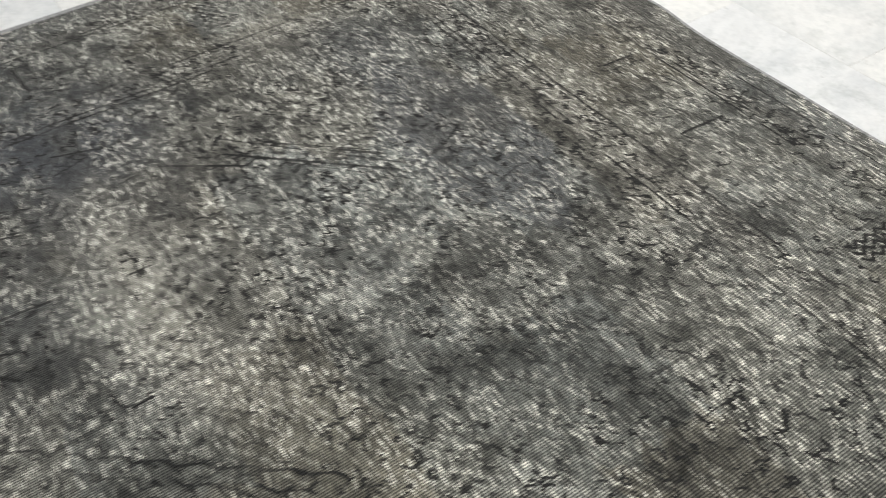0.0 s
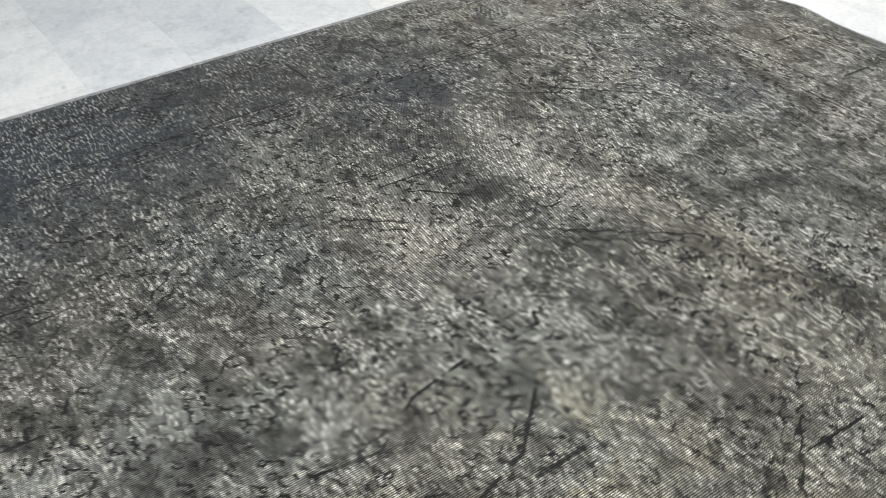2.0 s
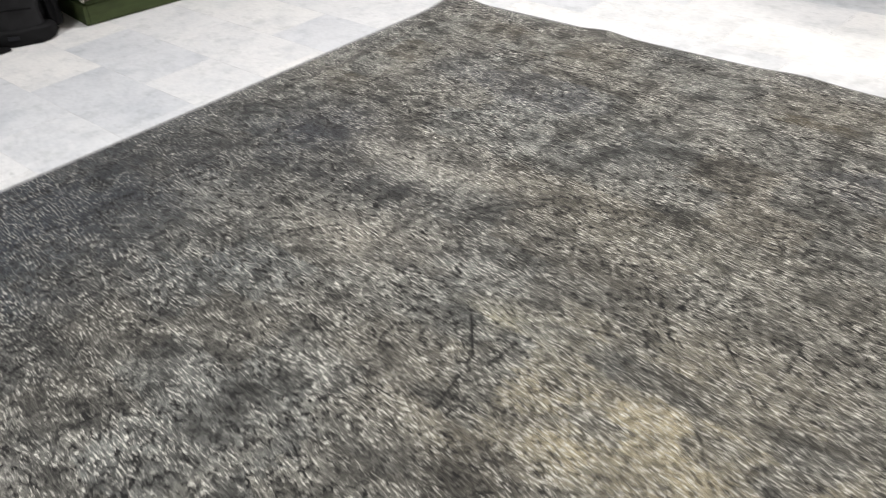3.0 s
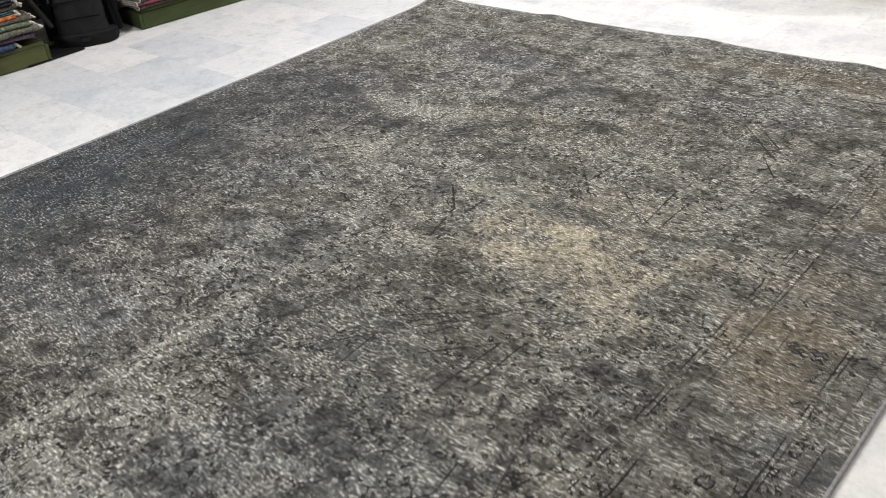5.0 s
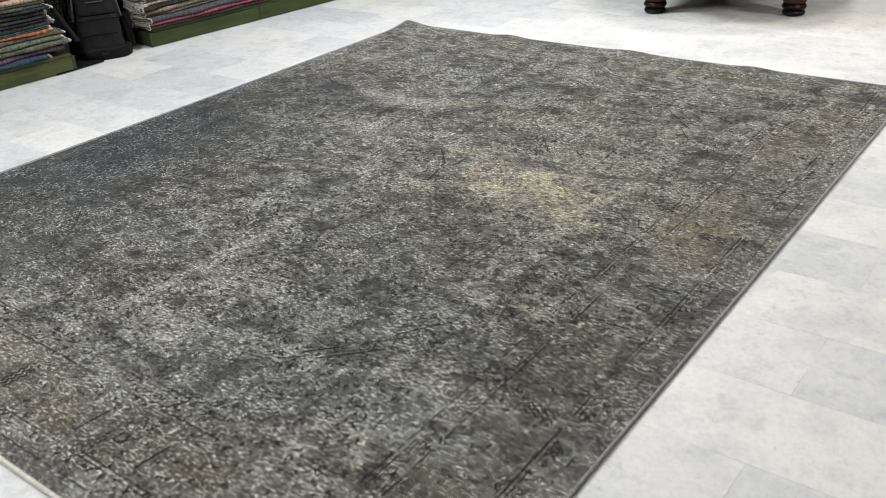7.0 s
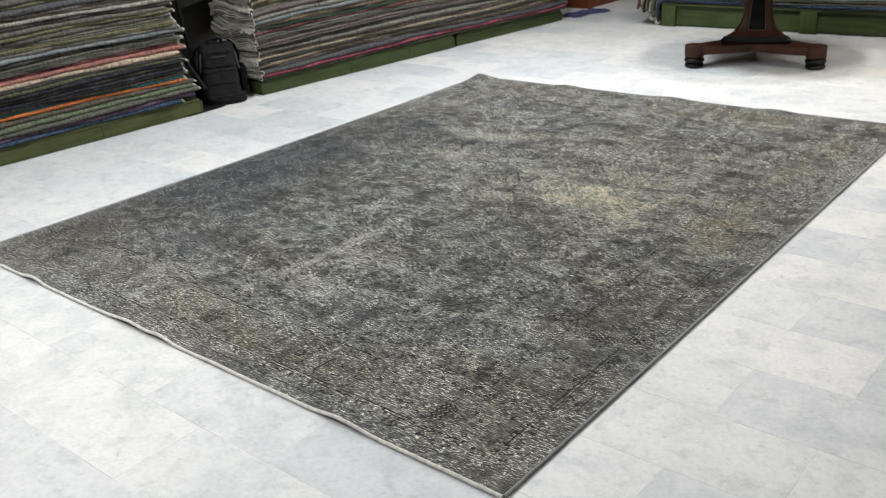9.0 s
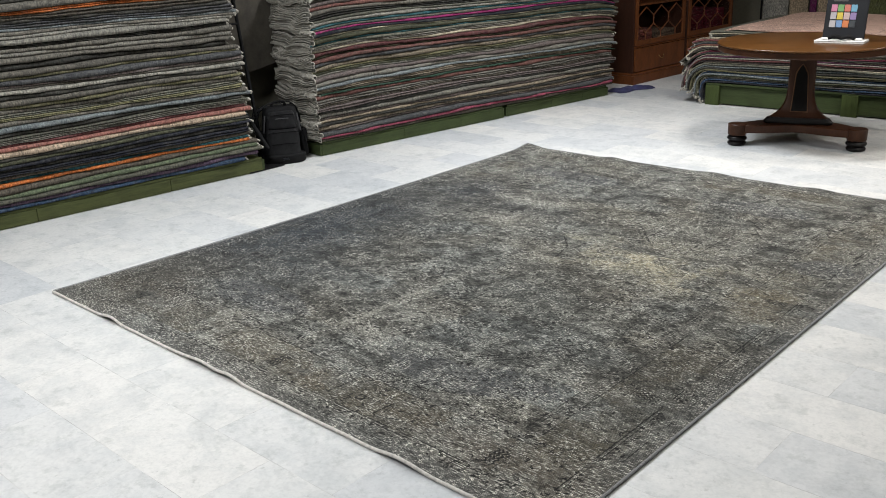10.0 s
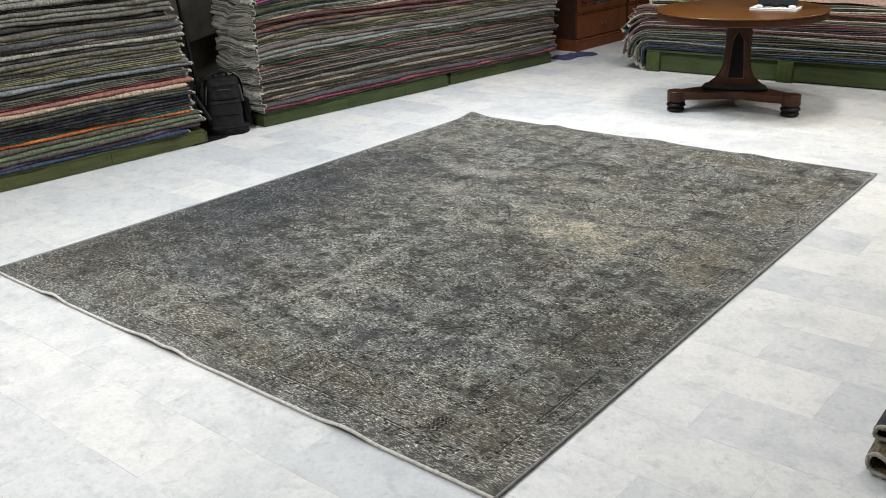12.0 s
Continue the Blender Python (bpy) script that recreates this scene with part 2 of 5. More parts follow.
WALNUT_D = wood("dark_walnut", (0.050, 0.017, 0.006), 0.45, (3, 3, 1), 0.0)
EBONY = simple("ebonised_wood", (0.006, 0.005, 0.005), 0.4, 0.2, spec=0.2)
INLAY = simple("gilt_inlay_line", (0.17, 0.075, 0.024), 0.45, 0.2)
BRASS = simple("aged_brass", (0.35, 0.24, 0.10), 0.4, 0.2, 30, 1.0)
NYLON = simple("black_nylon", (0.006, 0.006, 0.007), 0.7, 0.5, 30, 0, 0.4, spec=0.3)
NYLON_D = simple("black_webbing", (0.004, 0.004, 0.0045), 0.9, 0.3, 60, 0, 0.4, spec=0.1)
RUBBER = simple("black_rubber", (0.006, 0.006, 0.0065), 0.7, 0.2, spec=0.15)
BACKING = simple("grey_rug_backing", (0.19, 0.185, 0.16), 0.95, 0.45, 14, 0, 0.7)
WHITE_CUT = simple("pale_cut_selvedge", (0.62, 0.60, 0.56), 0.95, 0.25, 60, 0, 0.6)
GREY_CORD = simple("grey_overcast_cord", (0.27, 0.272, 0.275), 0.95, 0.35, 90, 0, 0.6)
TEAL_BACK = simple("teal_rug_edge", (0.06, 0.17, 0.19), 0.95, 0.45, 30, 0, 0.6)
ZIP_GREY = simple("grey_zip_tape", (0.05, 0.05, 0.053), 0.6, 0.3, 60)
FRINGE = simple("undyed_fringe_wool", (0.40, 0.38, 0.33), 0.95, 0.3, 60)
PLASTIC_W = simple("white_plastic", (0.78, 0.78, 0.76), 0.4, 0.05)
PLASTIC_D = simple("charcoal_plastic", (0.010, 0.011, 0.014), 0.5, 0.1, spec=0.2)
BLUE_CLOTH = simple("blue_cotton", (0.035, 0.036, 0.10), 0.9, 0.35, 30, 0, 0.4)
SHADE_CLOTH = simple("taupe_hanging_rug", (0.060, 0.052, 0.040), 0.95, 0.35, 6, 0, 0.4)


def glass_mat():
    mat, nt, p = nodes_of("cabinet_glass")
    p.inputs["Transmission Weight"].default_value = 1.0
    p.inputs["Roughness"].default_value = 0.02
    p.inputs["IOR"].default_value = 1.05
    return mat


GLASS = glass_mat()


def lamp_mat():
    mat, nt, p = nodes_of("lamp_diffuser")
    p.inputs["Emission Color"].default_value = (1, 0.98, 0.95, 1)
    p.inputs["Emission Strength"].default_value = 3.0
    return mat


DIFFUSER = lamp_mat()

# ---- room ----
X0, X1, Y0, Y1 = -5.05, 3.6, -4.2, 10.0


def slab(name, c0, c1, material, label, kind="structure", category=""):
    bm = bmesh.new()
    box(bm, *c0, *c1)
    ob = link_bm(name, bm, material)
    return tagged(ob, label, category, kind=kind)


floor = slab("floor", (X0, Y0, -0.12), (X1, Y1, -0.0004), GROUT, "polished white and grey marble tile floor", category="floor")
slab("wall_west", (X0 - 0.2, Y0 - 0.2, -0.1), (X0, Y1 + 0.2, CEIL), WALL, "dim olive-grey painted shop wall", category="wall")
slab("wall_east", (X1, Y0 - 0.2, -0.1), (X1 + 0.2, Y1 + 0.2, CEIL), WALL, "dim olive-grey painted shop wall", category="wall")
slab("wall_south", (X0, Y0 - 0.2, -0.1), (X1, Y0, CEIL), WALL, "dim olive-grey painted shop wall", category="wall")
slab("wall_north", (X0, Y1, -0.1), (X1, Y1 + 0.2, CEIL), WALL, "dim olive-grey painted shop wall", category="wall")
slab("ceiling", (X0 - 0.2, Y0 - 0.2, CEIL), (X1 + 0.2, Y1 + 0.2, CEIL + 0.15), CEILING, "plain white painted shop ceiling", category="ceiling")


# panels out of view, added as fill; the two small ones follow table shadows
def assumed_panel(x, y, watts, col, wide=0.58):
    root = tagged(new("assumed_ceiling_light"), "square white ceiling light panel, unseen and assumed", "lamp", "ceiling lights")
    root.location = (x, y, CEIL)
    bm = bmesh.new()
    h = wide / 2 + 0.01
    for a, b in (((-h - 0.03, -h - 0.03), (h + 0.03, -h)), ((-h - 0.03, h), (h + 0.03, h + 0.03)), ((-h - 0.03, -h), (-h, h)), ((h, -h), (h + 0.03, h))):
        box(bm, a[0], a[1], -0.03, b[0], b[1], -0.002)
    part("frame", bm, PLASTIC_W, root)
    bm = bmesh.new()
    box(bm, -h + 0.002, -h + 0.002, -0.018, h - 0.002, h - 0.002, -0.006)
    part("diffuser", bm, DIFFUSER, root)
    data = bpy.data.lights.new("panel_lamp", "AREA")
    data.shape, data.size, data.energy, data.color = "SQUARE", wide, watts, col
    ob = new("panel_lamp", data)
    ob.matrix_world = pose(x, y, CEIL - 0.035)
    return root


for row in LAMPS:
    assumed_panel(*row)


# ---- the laid rug ----
RW, RL, STEP = 3.05, 3.89, 0.0034


def field_noise(nx, ny, cx, cy, seed):
    """Smooth noise from 0 to 1 on an nx by ny grid, in cells of cx by cy metres."""
    rng = np.random.default_rng(seed)
    gx, gy = int(RW / cx) + 4, int(RL / cy) + 4
    g = rng.random((gx, gy))
    u, v = np.linspace(0, RW / cx, nx) + 0.5, np.linspace(0, RL / cy, ny) + 0.5
    iu, iv = u.astype(int), v.astype(int)
    fu, fv = u - iu, v - iv
    fu, fv = (fu * fu * (3 - 2 * fu))[:, None], (fv * fv * (3 - 2 * fv))[None, :]
    a, b = g[iu][:, iv], g[iu + 1][:, iv]
    c, d = g[iu][:, iv + 1], g[iu + 1][:, iv + 1]
    return (a * (1 - fu) + b * fu) * (1 - fv) + (c * (1 - fu) + d * fu) * fv


def rug_height(X, Y):
    """How far the rug's top lies above the floor: ripples at the two cut ends, a lifted far corner."""
    near = np.exp(-Y / 0.10)
    z = 0.009 + near * (0.020 * np.exp(-((X + 2.47) / 0.075) ** 2) + 0.016 * np.exp(-((X + 1.75) / 0.10) ** 2) + 0.012 * np.exp(-((X + 1.55) / 0.06) ** 2)
                        + 0.014 * np.exp(-((X + 0.62) / 0.10) ** 2) + 0.004 * np.sin(X * 9.0) ** 2)
    far = np.exp(-(RL - Y) / 0.08)
    z = z + far * (0.012 * np.exp(-((X + 2.25) / 0.09) ** 2) + 0.010 * np.exp(-((X + 1.45) / 0.12) ** 2) + 0.010 * np.exp(-((X + 0.75) / 0.10) ** 2))
    z = z + 0.022 * np.exp(-(((X + 3.05) / 0.12) ** 2 + ((Y - RL) / 0.12) ** 2))
    return z + 0.0015 * np.sin(X * 3.1 + Y * 1.7)


def rug_colours(nx, ny):
    xs, ys = np.linspace(-RW, 0, nx), np.linspace(0, RL, ny)
    X, Y = np.meshgrid(xs, ys, indexing="ij")
    N = lambda cx, cy, s: field_noise(nx, ny, cx, cy, s)
    blot = lambda x, y, rx, ry: np.exp(-((X - x) / rx) ** 2 - ((Y - y) / ry) ** 2)
    # broad fading, in bands along the weft and in patches, with the blocks of the old design; also lighter towards the
    # near end
    def blocks(cx, cy, seed):
        """Random values in blocks with ragged ends, row by row."""
        g = np.random.default_rng(seed)
        row = np.clip(((Y + 0.022 * (N(0.07, 0.05, seed + 100) - 0.5)) / cy).astype(int), 0, int(RL / cy) + 1)
        slip = g.random(int(RL / cy) + 2)[row]
        col = ((X + RW + 0.06 * (N(0.04, 0.012, seed + 200) - 0.5)) / cx + slip).astype(int)
        return g.random((int(RL / cy) + 2, int(RW / cx) + 4))[row, col]

    cells = 0.5 * blocks(0.13, 0.10, 21) + 0.5 * blocks(0.24, 0.17, 22)
    lum = 0.112 * (1 + 0.20 * (N(0.55, 0.45, 1) - 0.5) + 0.30 * (blocks(0.6, 0.08, 44) - 0.5) + 0.48 * (blocks(0.06, 0.9, 45) - 0.5) + 0.75 * (cells - 0.5)) * (1 + 0.22 * np.clip((0.9 - Y) / 0.6, 0, 1))
    small = 0.5 * blocks(0.055, 0.035, 51) + 0.5 * blocks(0.032, 0.05, 52)
    lum = lum * (1 + 0.30 * (N(0.05, 0.022, 23) - 0.5) + 0.35 * (N(0.02, 0.02, 53) - 0.5) + 1.20 * (small - 0.5)) * 0.90
    cool = 1.3 * (N(0.5, 0.3, 24) - 0.5) + 1.3 * (blocks(0.26, 0.19, 29) - 0.5)
    R, G, B = lum * (0.985 - 0.065 * cool), 1.0 * lum, lum * (0.925 + 0.07 * cool)

    def dye(mask, rgb, amount):
        nonlocal R, G, B
        k = np.clip(mask * amount, 0, 1)
        R, G, B = R * (1 - k) + rgb[0] * k, G * (1 - k) + rgb[1] * k, B * (1 - k) + rgb[2] * k

    wob = np.clip(0.10 + 0.9 * (N(0.09, 0.05, 4) - 0.5) + 0.5 * (N(0.04, 0.02, 27) - 0.5) + 1.7 * (cells - 0.15), 0, 1.25)
    d = np.minimum(np.minimum(-X, X + RW), np.minimum(Y, RL - Y))
    border = (d > 0.125) & (d < 0.345)
    patch = 0.55 * N(0.30, 0.26, 5) + 0.45 * blocks(0.24, 0.19, 31)
    dye(border * np.clip((patch - 0.38) * 3.5, 0, 1) * (0.4 + 0.6 * wob), (0.073, 0.065, 0.048), 0.75)
    guard = ((d > 0.345) & (d < 0.42)) | ((d > 0.07) & (d < 0.125))
    dye(guard * (0.4 + 0.6 * wob), (0.155, 0.150, 0.136), 0.42)
    dye((d < 0.07) * (0.5 + 0.5 * wob), (0.085, 0.085, 0.082), 0.6)
    dye(blot(-2.85, 1.5, 0.45, 0.9) * (0.55 + 0.5 * wob), (0.030, 0.037, 0.047), 1.2)
    dye(blot(-2.75, 2.1, 0.38, 0.5) * (0.4 + 0.6 * wob), (0.043, 0.047, 0.052), 0.6)
    dye(blot(-1.15, 1.35, 0.30, 0.22) * (0.3 + 0.7 * wob), (0.072, 0.078, 0.074), 0.7)
    dye(blot(-0.9, 1.15, 0.2, 0.12) * wob, (0.07, 0.078, 0.076), 0.5)
    dye(blot(-2.40, 0.95, 0.42, 0.32) * (0.4 + 0.6 * wob), (0.048, 0.054, 0.060), 0.7)
    dye(blot(-2.80, 0.42, 0.40, 0.45) * (0.55 + 0.45 * wob), (0.050, 0.046, 0.040), 0.85)
    dye(blot(-0.75, 2.2, 0.75, 0.45) * (0.3 + 0.7 * wob), (0.158, 0.150, 0.125), 0.45)
    dye(blot(-2.3, 2.7, 0.35, 0.22) * wob, (0.046, 0.048, 0.052), 0.5)
    crisp = np.clip((cells - 0.36) * 5, 0, 1)
    dye(blot(-1.0, 2.1, 0.36, 0.22) * (0.25 + 0.75 * crisp) * (0.2 + 0.8 * wob) * (0.35 + 1.1 * small), (0.30, 0.27, 0.19), 0.95)
    dye(blot(-0.58, 1.98, 0.30, 0.15) * (0.25 + 0.75 * crisp) * (0.2 + 0.8 * wob) * (0.35 + 1.1 * small), (0.28, 0.252, 0.178), 0.95)
    dye(blot(-0.24, 1.93, 0.16, 0.20) * (0.25 + 0.75 * crisp), (0.15, 0.125, 0.085), 0.7)
    dye(blot(-1.43, 2.21, 0.09, 0.05) * wob, (0.26, 0.25, 0.19), 0.9)
    dye(blot(-2.10, 2.665, 0.24, 0.05) * (0.45 + 0.55 * wob), (0.25, 0.245, 0.22), 0.95)
    dye(blot(-2.14, 2.46, 0.30, 0.085) * (0.5 + 0.5 * wob), (0.050, 0.052, 0.053), 0.8)
    dye(blot(-1.74, 2.56, 0.16, 0.05) * (0.5 + 0.5 * wob), (0.052, 0.054, 0.052), 0.75)
    dye(blot(-1.92, 2.30, 0.22, 0.07) * (0.4 + 0.6 * wob), (0.22, 0.21, 0.185), 0.75)
    dye(blot(-2.45, 2.15, 0.14, 0.07) * (0.4 + 0.6 * wob), (0.20, 0.20, 0.185), 0.7)
    dye(blot(-2.57, 2.66, 0.16, 0.20) * (0.5 + 0.5 * wob), (0.042, 0.046, 0.055), 0.75)
    dye(blot(-2.51, 3.28, 0.14, 0.12) * (0.5 + 0.5 * wob), (0.050, 0.054, 0.060), 0.75)
    dye(blot(-2.72, 3.17, 0.10, 0.10) * wob, (0.19, 0.185, 0.165), 0.7)
    dye(blot(-1.93, 2.21, 0.16, 0.07) * wob, (0.23, 0.22, 0.19), 0.6)
    dye(blot(-1.93, 1.22, 0.08, 0.05) * wob, (0.24, 0.235, 0.22), 0.7)
    dye(blot(-1.58, 0.95, 0.028, 0.60) * (0.4 + 0.6 * wob), (0.21, 0.205, 0.18), 0.9)
    dye(blot(-1.25, 2.75, 0.5, 0.12) * wob, (0.13, 0.125, 0.10), 0.5)
    dye(blot(-0.27, 2.95, 0.14, 0.30) * wob, (0.085, 0.07, 0.045), 0.7)
    dye(blot(-0.28, 2.12, 0.13, 0.22) * wob, (0.085, 0.073, 0.048), 0.5)
    dye(blot(-0.22, 0.95, 0.12, 0.35) * (0.4 + 0.6 * wob), (0.068, 0.060, 0.047), 0.6)
    dye(blot(-0.40, 0.22, 0.45, 0.12) * (0.4 + 0.6 * wob), (0.092, 0.077, 0.060), 0.6)
    dye(blot(-1.37, 0.22, 0.35, 0.10) * (0.4 + 0.6 * wob), (0.098, 0.080, 0.054), 0.7)
    dye(blot(-2.65, 0.30, 0.35, 0.16) * wob, (0.066, 0.056, 0.044), 0.6)
    dye(blot(-2.09, 0.40, 0.16, 0.06) * wob, (0.20, 0.19, 0.165), 0.7)
    for x, y, rx, ry in ((-2.17, 0.60, 0.24, 0.12), (-0.91, 0.55, 0.20, 0.10), (-0.64, 0.66, 0.14, 0.07), (-0.86, 3.28, 0.2, 0.12), (-2.15, 3.3, 0.2, 0.12), (-0.20, 2.51, 0.10, 0.12)):
        hx, hy = np.abs(X - x) / rx, np.abs(Y - y) / ry
        m = np.clip((1.05 - np.maximum(hx * 0.62 + hy * 0.62, hy)) * 14, 0, 1)
        dye(m * (0.7 + 0.3 * wob), (0.072, 0.076, 0.082), 0.65)
    # the drawing that is left: guard lines, medallion, corner pieces, scrolls
    ink = np.zeros_like(X)
    gone = np.clip(0.42 + 0.55 * blocks(0.19, 0.11, 41) + 0.45 * blocks(0.09, 0.05, 42) + 0.4 * (N(0.18, 0.11, 6) - 0.5), 0.40, 1)
    jit = 0.003 * (N(0.05, 0.05, 7) - 0.5)

    worn = np.where(blocks(0.06, 0.06, 47) > 0.28, 1.0, 0.78)

    def line(f, w, strength=1.0):
        nonlocal ink
        ink = np.maximum(ink, np.clip(1 - np.abs(f + jit) / (w * 2.9), 0, 1) * (0.80 + 0.20 * strength) * worn)

    for at, w, s in ((0.048, 0.004, 0.6), (0.112, 0.0035, 0.7), (0.126, 0.004, 0.9), (0.345, 0.004, 0.9), (0.358, 0.0035, 0.6), (0.402, 0.0035, 0.8), (0.417, 0.004, 0.9)):
        line(d - at, w, s)
    gone = gone * (1 - 0.35 * blot(-0.95, 2.08, 0.4, 0.2))
    ax, ay = np.abs(X + 1.525), np.abs(Y - 1.945)
    inner = d > 0.43
    saw = 0.016 * np.abs(((ax * 26) % 1) - 0.5)
    for c, s in ((0.97, 1.0), (0.925, 0.6), (0.62, 0.7)):
        line(np.where(inner & (ax > 0.12) & (ay > 0.10), (1.19 * ax + ay - c) / 1.55 + saw, 1), 0.0042, s)
    rng = np.random.default_rng(11)
    dx, dy = xs[1] - xs[0], ys[1] - ys[0]

    def stroke(x0, y0, x1, y1, w, s):
        i0, i1 = int((min(x0, x1) - 0.012 + RW) / dx), int((max(x0, x1) + 0.012 + RW) / dx) + 1
        j0, j1 = int((min(y0, y1) - 0.012) / dy), int((max(y0, y1) + 0.012) / dy) + 1
        i0, j0, i1, j1 = max(i0, 0), max(j0, 0), min(i1, nx), min(j1, ny)
        if i1 <= i0 or j1 <= j0:
            return
        px, py = X[i0:i1, j0:j1], Y[i0:i1, j0:j1]
        vx, vy = x1 - x0, y1 - y0
        t = np.clip(((px - x0) * vx + (py - y0) * vy) / max(vx * vx + vy * vy, 1e-9), 0, 1)
        dist = np.hypot(px - x0 - t * vx, py - y0 - t * vy)
        ink[i0:i1, j0:j1] = np.maximum(ink[i0:i1, j0:j1], np.clip(1 - dist / (w * 2.9), 0, 1) * (0.80 + 0.20 * s))

    def poly(pts, w, s):
        """Strokes in short pieces, some of them worn away."""
        for a, b in zip(pts, pts[1:]):
            n = max(1, int(math.hypot(b[0] - a[0], b[1] - a[1]) / 0.03))
            for k in range(n):
                if n == 1 or rng.random() > 0.14:
                    f, g = k / n, (k + 1) / n
                    stroke(a[0] + (b[0] - a[0]) * f, a[1] + (b[1] - a[1]) * f, a[0] + (b[0] - a[0]) * g, a[1] + (b[1] - a[1]) * g, w, s)

    def flower(x, y, r, s):
        n = 8
        pts = [(x + r * (1.0 if k % 2 else 0.66) * math.cos(2 * math.pi * k / n), y + 0.8 * r * (1.0 if k % 2 else 0.66) * math.sin(2 * math.pi * k / n)) for k in range(n + 1)]
        poly(pts, 0.0036, 0.6 * s)
        poly([(x - r * 0.3, y), (x + r * 0.3, y + r * 0.1)], 0.0045, s)

    def poly4(pts, w, s):
        """The same figure in the four quarters of the field; places are from the middle of the rug."""
        for sx in (-1, 1):
            for sy in (-1, 1):
                poly([(-1.525 + sx * u, 1.945 + sy * v) for u, v in pts], w, s)

    # the stepped outline of the field, doubled, and the pieces inside it
    step = [(0.90, 0.965), (0.585, 1.255), (0.435, 1.295), (0.30, 1.395), (0.215, 1.465), (0.0, 1.435)]
    poly4(step, 0.0042, 0.5)
    poly4([(u * 0.965, v * 0.972) for u, v in step], 0.0038, 0.3)
    poly4([(0.84, 0.965), (0.61, 1.205)], 0.0050, 0.9)
    poly4([(0.49, 1.385), (0.465, 1.295), (0.60, 1.28), (0.655, 1.37)], 0.0042, 0.8)
    poly4([(0.665, 1.205), (0.815, 1.055), (0.785, 0.985), (0.885, 0.845), (0.865, 0.715)], 0.0044, 0.9)
    poly4([(0.69, 1.19), (0.83, 1.04), (0.80, 0.97)], 0.0038, 0.6)
    poly4([(0.395, 0.655), (0.385, 0.505)], 0.0046, 0.9)
    poly4([(0.535, 0.505), (0.685, 0.355), (0.665, 0.605)], 0.0046, 0.9)
    poly4([(0.735, 0.525), (0.735, 0.355), (0.755, 0.275)], 0.0042, 0.9)
    poly4([(1.025, 0.695), (0.995, 0.785), (0.945, 0.605)], 0.0042, 0.8)
    poly([(-1.46, 1.22), (-1.40, 1.38), (-1.36, 1.49), (-1.28, 1.43), (-0.96, 1.68)], 0.0042, 0.8)
    poly([(-1.57, 1.78), (-1.55, 1.89), (-1.62, 2.0), (-1.64, 2.12)], 0.0050, 1.0)
    poly([(-1.36, 1.90), (-1.41, 2.08), (-1.51, 2.19)], 0.0055, 1.0)
    poly([(-1.54, 2.31), (-1.51, 2.43)], 0.0080, 1.0)
    poly([(-1.36, 2.07), (-1.36, 2.17)], 0.0070, 1.0)

    def plaque(x, y, turned):
        """A small dark figured plaque, barred inside."""
        put = (lambda u, v: (x + v, y + u)) if turned else (lambda u, v: (x + u, y + v))
        poly([put(u, v) for u, v in ((-0.06, -0.035), (0.06, -0.035), (0.06, 0.035), (-0.06, 0.035), (-0.06, -0.035))], 0.0034, 0.4)
        for v in (-0.017, 0.0, 0.017):
            poly([put(-0.048 + 0.012 * k, v + (0.006 if k % 2 else -0.006)) for k in range(9)], 0.0046, 1.0)

    def star(x, y, turned):
        """A hooked star between two bars."""
        put = (lambda u, v: (x + v, y + u)) if turned else (lambda u, v: (x + u, y + v))
        ring = [(-0.06, 0.0), (-0.045, 0.05), (-0.02, 0.04), (0.0, 0.075), (0.02, 0.04), (0.05, 0.05), (0.06, 0.0), (0.045, -0.05), (0.0, -0.04), (-0.045, -0.05), (-0.06, 0.0)]
        poly([put(u, v) for u, v in ring], 0.0034, 0.6)
        poly([put(u * 0.3, v * 0.3) for u, v in ring], 0.0046, 1.0)
        for v in (-0.13, 0.125):
            poly([put(-0.05, v), (put(0.05, v + 0.008))], 0.0052, 1.0)
            poly([put(-0.05, v), put(-0.045, v + 0.022), put(0.05, v + 0.028)], 0.0036, 0.5)

    # plaques and stars take turns along the main border
    for k in range(3):
        for x in (-0.205, -RW + 0.205):
            plaque(x, 0.87 + 1.11 * k, False)
            if k < 2:
                star(x, 1.455 + 1.08 * k, False)
    for k in range(3):
        for y in (0.215, RL - 0.215):
            plaque(-0.385 - 1.13 * k, y, True)
            if k < 2:
                star(-1.03 - 1.0 * k, y, True)
    # toothed rows along the guard stripes
    for k in range(int(RL / 0.055)):
        y = 0.09 + k * 0.055
        for x0, x1 in ((-0.395, -0.365), (-0.104, -0.080)):
            if y < RL - 0.40:
                for f in (lambda v: v, lambda v: -RW - v):
                    poly([(f(x0), y), (f(x1), y + 0.014), (f(x0), y + 0.028), (f((x0 + x1) / 2), y + 0.04)], 0.0034, 0.5)
    for k in range(int(RW / 0.055)):
        x = -RW + 0.09 + k * 0.055
        for y0, y1 in ((0.365, 0.395), (0.080, 0.104)):
            for f in (lambda v: v, lambda v: RL - v):
                poly([(x, f(y0)), (x + 0.014, f(y1)), (x + 0.028, f(y0)), (x + 0.04, f((y0 + y1) / 2))], 0.0034, 0.5)

    def clear_of(x, y, lo=0.45):
        return min(-x, x + RW, y, RL - y) > lo

    # rosettes and hooked diamonds in the field
    for k in range(36):
        x, y = -rng.random() * RW, rng.random() * RL
        if clear_of(x, y, 0.47):
            flower(x, y, 0.03 + 0.05 * rng.random(), 0.9)
